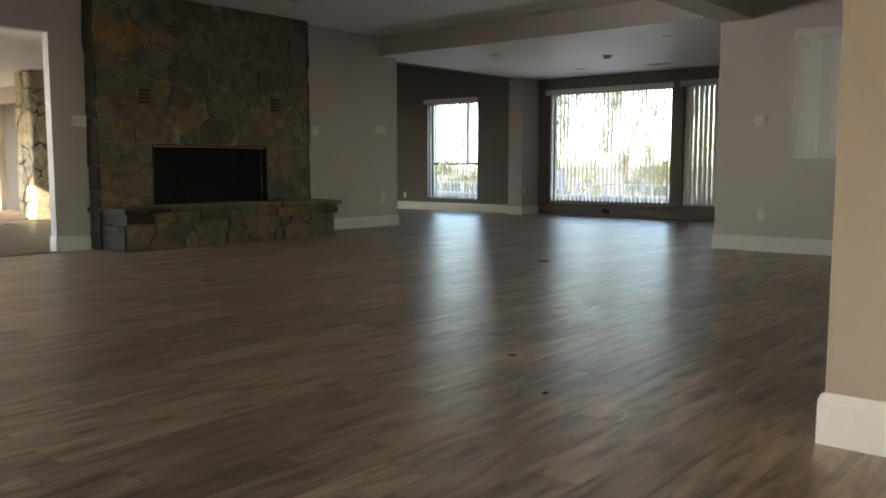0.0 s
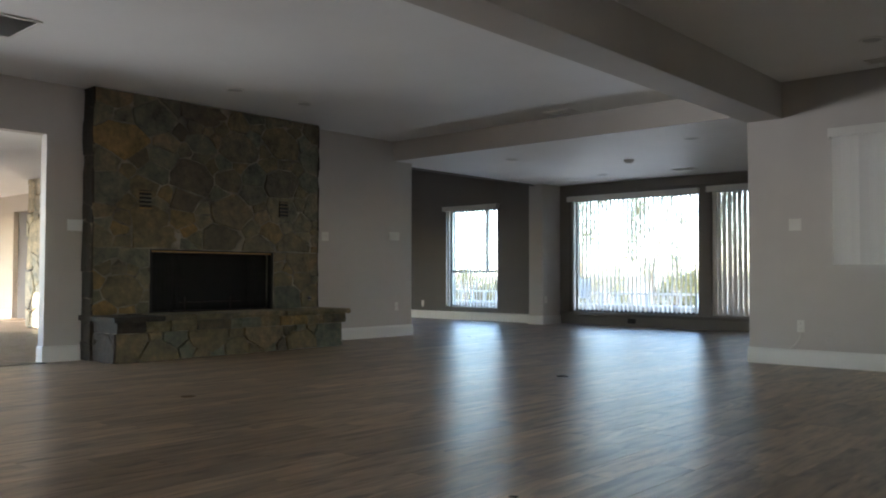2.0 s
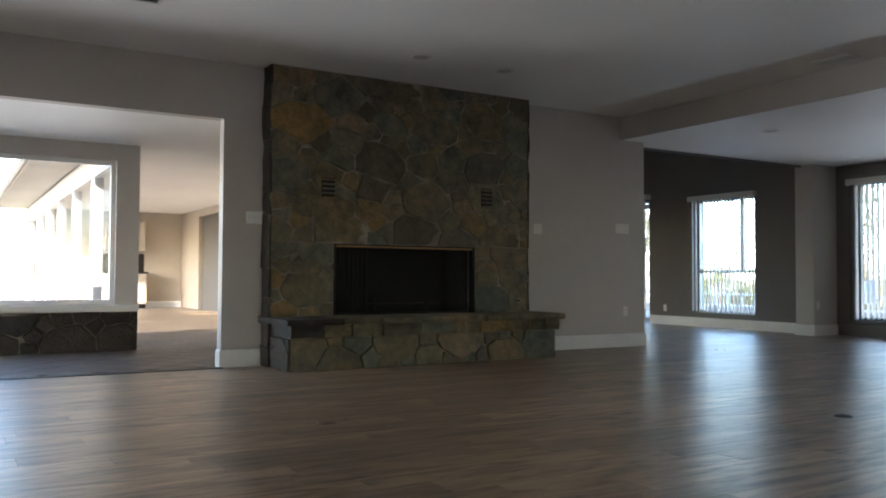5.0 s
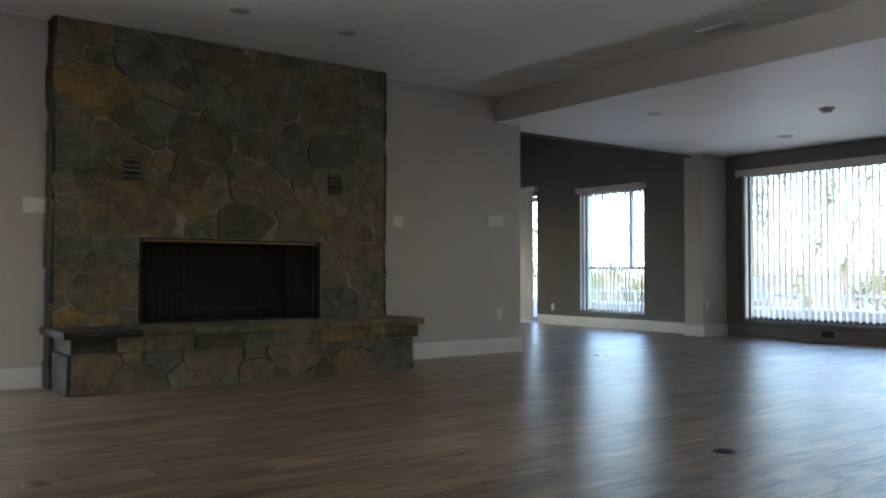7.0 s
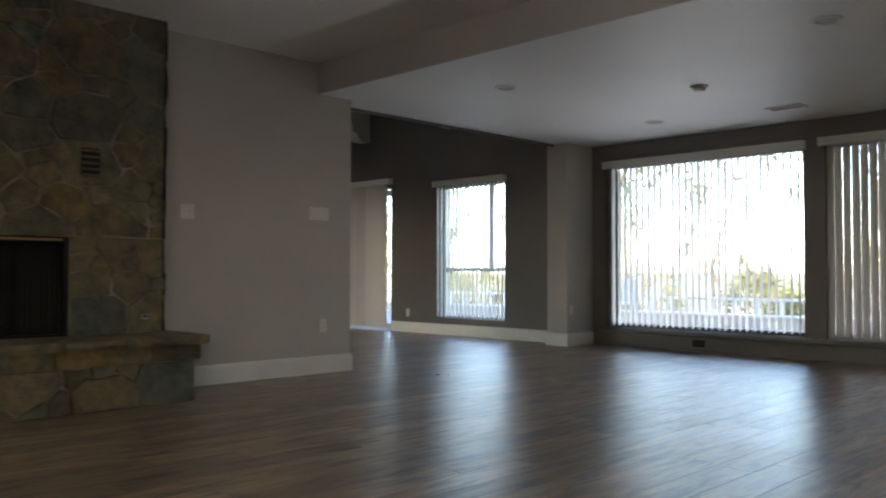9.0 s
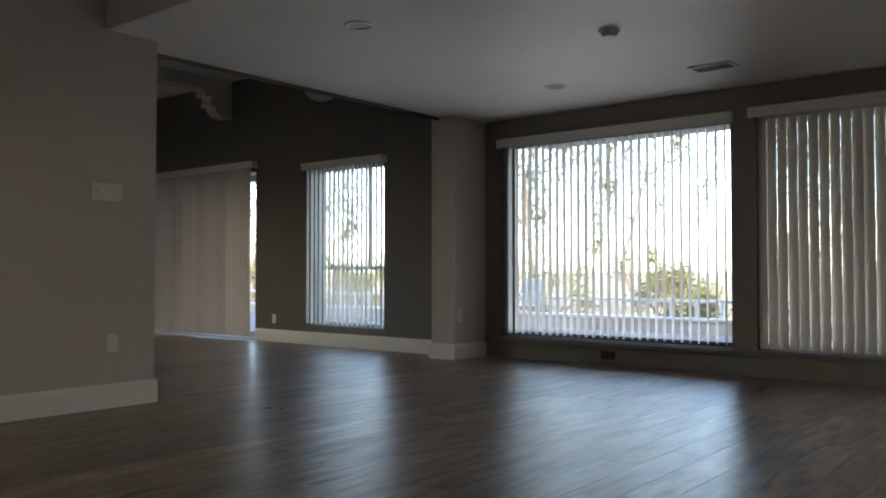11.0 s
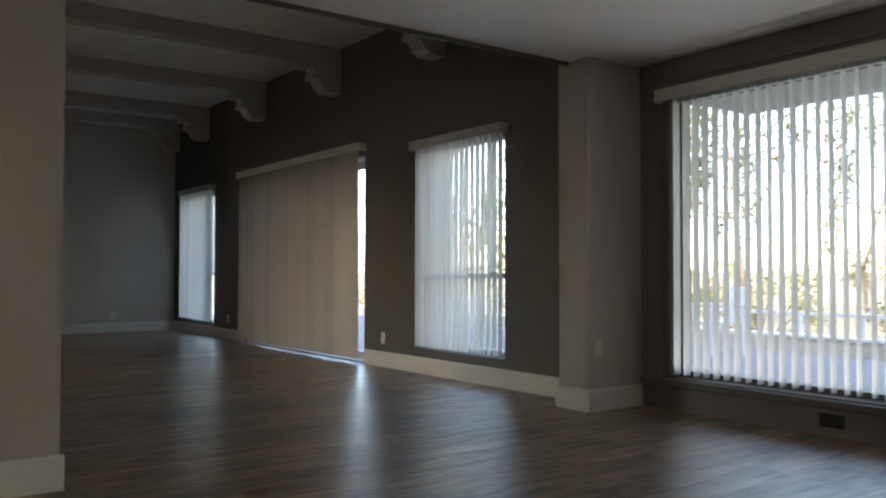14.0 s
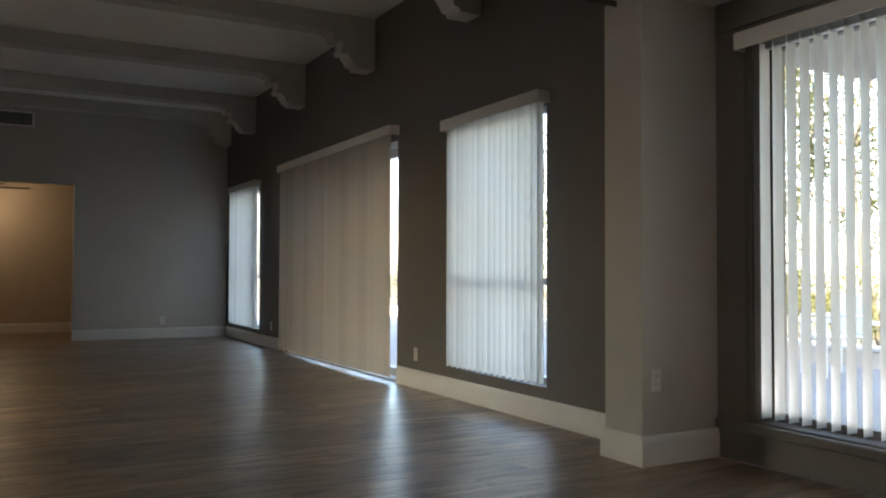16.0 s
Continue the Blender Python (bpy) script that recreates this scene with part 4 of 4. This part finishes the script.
stone_field(fire, [(Y0, Y1, 1.125, ZH - 0.004), (Y0, FY0, 0.455, 1.125), (FY1, Y1, 0.455, 1.125)], 0.30, 5, face, STONE)
# side stones: dark red-brown, darkened further in place of shade
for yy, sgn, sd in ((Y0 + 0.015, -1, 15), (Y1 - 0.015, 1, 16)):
    stone_field(fire, [(XW + 0.004, XS - 0.012, 0.0 if sgn < 0 else 0.455, ZH - 0.004)], 0.4, sd, lambda u, v, d, yy=yy, sgn=sgn: (u, yy + sgn * d, v), SHADESTONE, 0.004, 0.012)
# firebox: steel surround, sooty lining, mesh curtains, grate and a tarnished strip
box = part("firebox", slab_with_holes("x", XS - 0.10, XS - 0.035, FY0 - 0.03, FY1 + 0.03, FZ0 - 0.04, FZ1 + 0.02, [(FY0 + 0.03, FY1 - 0.03, FZ0, FZ1 - 0.035)]), BLACK, fire, "black steel firebox surround")
bm = bmesh.new()
add_box(bm, XW + 0.003, XW + 0.02, FY0 - 0.02, FY1 + 0.02, FZ0 - 0.02, FZ1 + 0.02)
part("lining", bm, FIREBRICK, box, "soot-blackened back of the firebox")
box_part("floor_plate", (XW + 0.02, XS - 0.04, FY0, FY1, FZ0 - 0.03, FZ0 + 0.012), FIREBRICK, box, 0.002)
box_part("trim_strip", (XS - 0.034, XS - 0.012, FY0 + 0.02, FY1 - 0.05, FZ1 - 0.03, FZ1 - 0.014), BRASS, fire, 0.003, "tarnished brass strip over the firebox")
for y0, y1 in ((FY0 + 0.03, FY0 + 0.40), (FY1 - 0.30, FY1 - 0.03)):
    bm = bmesh.new()
    n = 26
    cols = [[bm.verts.new((XS - 0.118 + 0.012 * math.sin(k * 1.9), y0 + (y1 - y0) * k / n, z)) for z in (FZ0 + 0.02, FZ1 - 0.04)] for k in range(n + 1)]
    for k in range(n):
        bm.faces.new([cols[k][0], cols[k + 1][0], cols[k + 1][1], cols[k][1]])
    part("mesh_curtain", bm, FIREBRICK, box, "folded black wire mesh curtain", True)
bm = bmesh.new()
for k in range(7):
    add_box(bm, XW + 0.03, XS - 0.125, FY0 + 0.45 + k * 0.1, FY0 + 0.465 + k * 0.1, FZ0 + 0.09, FZ0 + 0.105)
add_box(bm, XS - 0.14, XS - 0.125, FY0 + 0.3, FY0 + 1.2, FZ0 + 0.09, FZ0 + 0.105)
for y in (FY0 + 0.47, FY0 + 1.05):
    add_box(bm, XS - 0.14, XS - 0.125, y, y + 0.015, FZ0 + 0.012, FZ0 + 0.16)
part("grate", bm, DARKMETAL, box, "dark iron fire grate")
# louvred air slots in the stone; a black plate paints in their shaded depth
for yc in (5.42, 7.19):
    vent = box_part("air_vent", (XS - 0.03, XS + 0.004, yc - 0.062, yc + 0.062, 1.54, 1.73), BLACK, fire, 0.002, "dark air vent with stone bars")
    for k in range(5):
        box_part("bar", (XS - 0.02, XS + 0.016, yc - 0.066, yc + 0.066, 1.535 + k * 0.042, 1.552 + k * 0.042), STONE, vent, 0.004)
valve = thing("gas_valve", (XS + 0.008, 7.58, 0.57), "small round chrome gas valve plate on the stone", "valve")
bm = bmesh.new()
add_cyl(bm, pose(0, 0, 0, 0, 90, 0), 0.03, 0.028, 0.006, 20)
part("plate", bm, CHROME, valve)
bm = bmesh.new()
add_cyl(bm, pose(0.006, 0, 0, 0, 90, 0), 0.01, 0.008, 0.02, 12)
part("key_socket", bm, BLACK, valve)

# raised hearth
HX = -8.09
hearth = box_part("hearth", (XW + 0.004, HX - 0.03, 4.915, Y1 - 0.02, 0, 0.41), MORTAR, fire, 0.004, "raised flagstone hearth")
stone_field(hearth, [(4.89, Y1, 0.0, 0.285)], 0.30, 25, lambda u, v, d: (HX - 0.03 + d, u, v), STONE, 0.007, 0.03, 0.95)
# the hearth's left end carries shade in its stone colour
stone_field(hearth, [(XW + 0.02, HX - 0.01, 0.0, 0.285)], 0.30, 27, lambda u, v, d: (u, 4.91 - d, v), SHADESTONE, 0.007, 0.03, 0.95)
stone_field(hearth, [(XW + 0.02, HX - 0.01, 0.0, 0.285)], 0.30, 28, lambda u, v, d: (u, Y1 - 0.02 + d, v), STONE, 0.007, 0.02, 0.95)
rng = np.random.default_rng(33)
for z0, z1, out, long in ((0.288, 0.392, 0.025, 0.34), (0.396, 0.452, 0.085, 0.5)):
    y = 4.83 if z0 > 0.39 else 4.89
    end = Y1 + (0.075 if z0 > 0.39 else 0.03)
    while y < end - 0.01:
        w = long * rng.uniform(0.6, 1.3)
        y1 = min(y + w, end)
        if end - y1 < 0.12:
            y1 = end
        x1 = HX + out * rng.uniform(0.5, 1.15)
        zz = z1 + rng.uniform(-0.006, 0.003)
        bm = bmesh.new()
        k = 6
        lo, hi = [], []
        edge = [(XW + 0.006, y + 0.004), (XW + 0.006, y1 - 0.004)] + [(x1 + rng.uniform(-0.018, 0.018), y1 - 0.004 - (y1 - y - 0.008) * i / k) for i in range(k + 1)]
        for ex, ey in edge:
            lo.append(bm.verts.new((ex - (0.012 if ex > -8.5 else 0), ey, z0)))
        mid = [bm.verts.new((ex, ey, (z0 + zz) / 2)) for ex, ey in edge]
        hi = [bm.verts.new((ex - (0.014 if ex > -8.5 else 0), ey, zz)) for ex, ey in edge]
        for a, b in ((lo, mid), (mid, hi)):
            for i in range(len(edge)):
                bm.faces.new([a[i], a[(i + 1) % len(edge)], b[(i + 1) % len(edge)], b[i]])
        bm.faces.new(lo)
        bm.faces.new(hi)
        # end stones at the left use the shade-darkened colour
        part("hearth_stone", bm, SHADESTONE if y < 5.0 else STONE, hearth)
        y = y1

# pale stone pier in the hall and the stone planter under the courtyard window
pier = thing("stone_pier", (0, 0, 0), "sunlit pale flagstone pier in the hall", "pier")
box_part("core", (-14.48, -13.98, 6.62, 7.618, 0, 2.4), SHADESTONE, pier, 0)
stone_field(pier, [(6.6, 7.62, 0, 2.4)], 0.34, 41, lambda u, v, d: (-13.98 + d, u, v), PALESTONE, 0.012, 0.035, 1.25)
stone_field(pier, [(-14.5, -13.95, 0, 2.4)], 0.34, 44, lambda u, v, d: (u, 6.62 - d, v), PALESTONE, 0.012, 0.035, 1.25)
planter = thing("stone_planter", (0, 0, 0), "flagstone base under the courtyard window, colour darkened for shade", "planter")
box_part("core", (-10.998, -10.95, YK, 4.2, 0, 0.418), MORTAR, planter, 0)
# backlit planter face: its shade is put into the stone colour
stone_field(planter, [(1.0, 4.2, 0, 0.415)], 0.3, 51, lambda u, v, d: (-10.95 + d, u, v), SHADESTONE, 0.009, 0.04, 0.9)

# ---- plank floor ----
floor = thing("floor", (0, 0, 0), "brown oak-look vinyl plank floor", "floor", "", "structure")
PW, PL = 0.181, 1.22


def plank_verts(x0, x1, y0, y1):
    c = 0.0006
    return [(x0, y0, -0.006), (x1, y0, -0.006), (x1, y1, -0.006), (x0, y1, -0.006),
            (x0, y0, -c), (x1, y0, -c), (x1, y1, -c), (x0, y1, -c),
            (x0 + c, y0 + c, 0), (x1 - c, y0 + c, 0), (x1 - c, y1 - c, 0), (x0 + c, y1 - c, 0)]


PF = [(0, 1, 5, 4), (1, 2, 6, 5), (2, 3, 7, 6), (3, 0, 4, 7), (4, 5, 9, 8), (5, 6, 10, 9), (6, 7, 11, 10), (7, 4, 8, 11), (8, 9, 10, 11)]
one = bpy.data.meshes.new("plank")
one.from_pydata(plank_verts(-PW / 2 + 0.0006, PW / 2 - 0.0006, -PL / 2 + 0.0006, PL / 2 - 0.0006), [], PF)
one.materials.append(PLANK)
rng = np.random.default_rng(7)
vs, fs, made = [], [], 0
x = -20.6
while x < XE:
    off = rng.uniform(0, PL)
    y = YK - off
    while y < YB:
        cx, cy = x + PW / 2, y + PL / 2
        y0, y1 = max(y, YK), min(y + PL, YB)
        inside = not (x + PW < XW + 0.02 and y1 < 7.9)
        if inside and y1 - y0 > 0.02:
            whole = y1 - y0 > PL - 1e-6
            if whole and made < 300 and -8.2 < cx < -2.2 and 3.2 < cy < 12.5 and abs((cx + 1.0) * 0.8 + (cy - 2.4)) < 9.2 and cx > -7.6:
                ob = new("plank", one)
                ob.parent = floor
                ob.matrix_basis = pose(cx, cy, 0)
                made += 1
            else:
                k = len(vs)
                vs += plank_verts(x + 0.0006, x + PW - 0.0006, y0 + 0.0006, y1 - 0.0006)
                fs += [tuple(i + k for i in f) for f in PF]
        y += PL
    x += PW
me = bpy.data.meshes.new("planks")
me.from_pydata(vs, [], fs)
me.materials.append(PLANKS)
rest = new("planks", me)
rest.parent = floor
tagged(rest, "", "", "", "stuff")

# ---- hall pavers ----
pavers = thing("floor_pavers", (0, 0, 0), "red-brown clay paver floor of the hall", "floor", "", "structure")
S = 0.3
bm = bmesh.new()
add_box(bm, -S / 2 + 0.006, S / 2 - 0.006, -S / 2 + 0.006, S / 2 - 0.006, -0.012, 0.0, 0.004)
pm = mesh_of("paver", bm, PAVER)
count = 0
vs, fs = [], []
for i in range(-14, 60):
    for j in range(-60, 20):
        c = math.cos(radians(45))
        px, py = -10.0 + (i + j) * S * c - 0.0, 4.0 + (i - j) * S * c - 6.0
        if not (-23.2 < px < XW - 0.12 and -3.0 < py < 7.5):
            continue
        if px < -11.4 and py < 4.2:
            continue
        if count < 300 and px > -17 and py > 2.0:
            ob = new("paver", pm)
            ob.parent = pavers
            ob.matrix_basis = pose(px, py, -0.003, 0, 0, 45)
            count += 1
        else:
            k = len(vs)
            h = S * c - 0.008
            vs += [(px, py - h, -0.003), (px + h, py, -0.003), (px, py + h, -0.003), (px - h, py, -0.003)]
            fs.append((k, k + 1, k + 2, k + 3))
if fs:
    me = bpy.data.meshes.new("pavers")
    me.from_pydata(vs, [], fs)
    me.materials.append(PAVER)
    ob = new("pavers", me)
    ob.parent = pavers
    tagged(ob, "", "", "", "stuff")
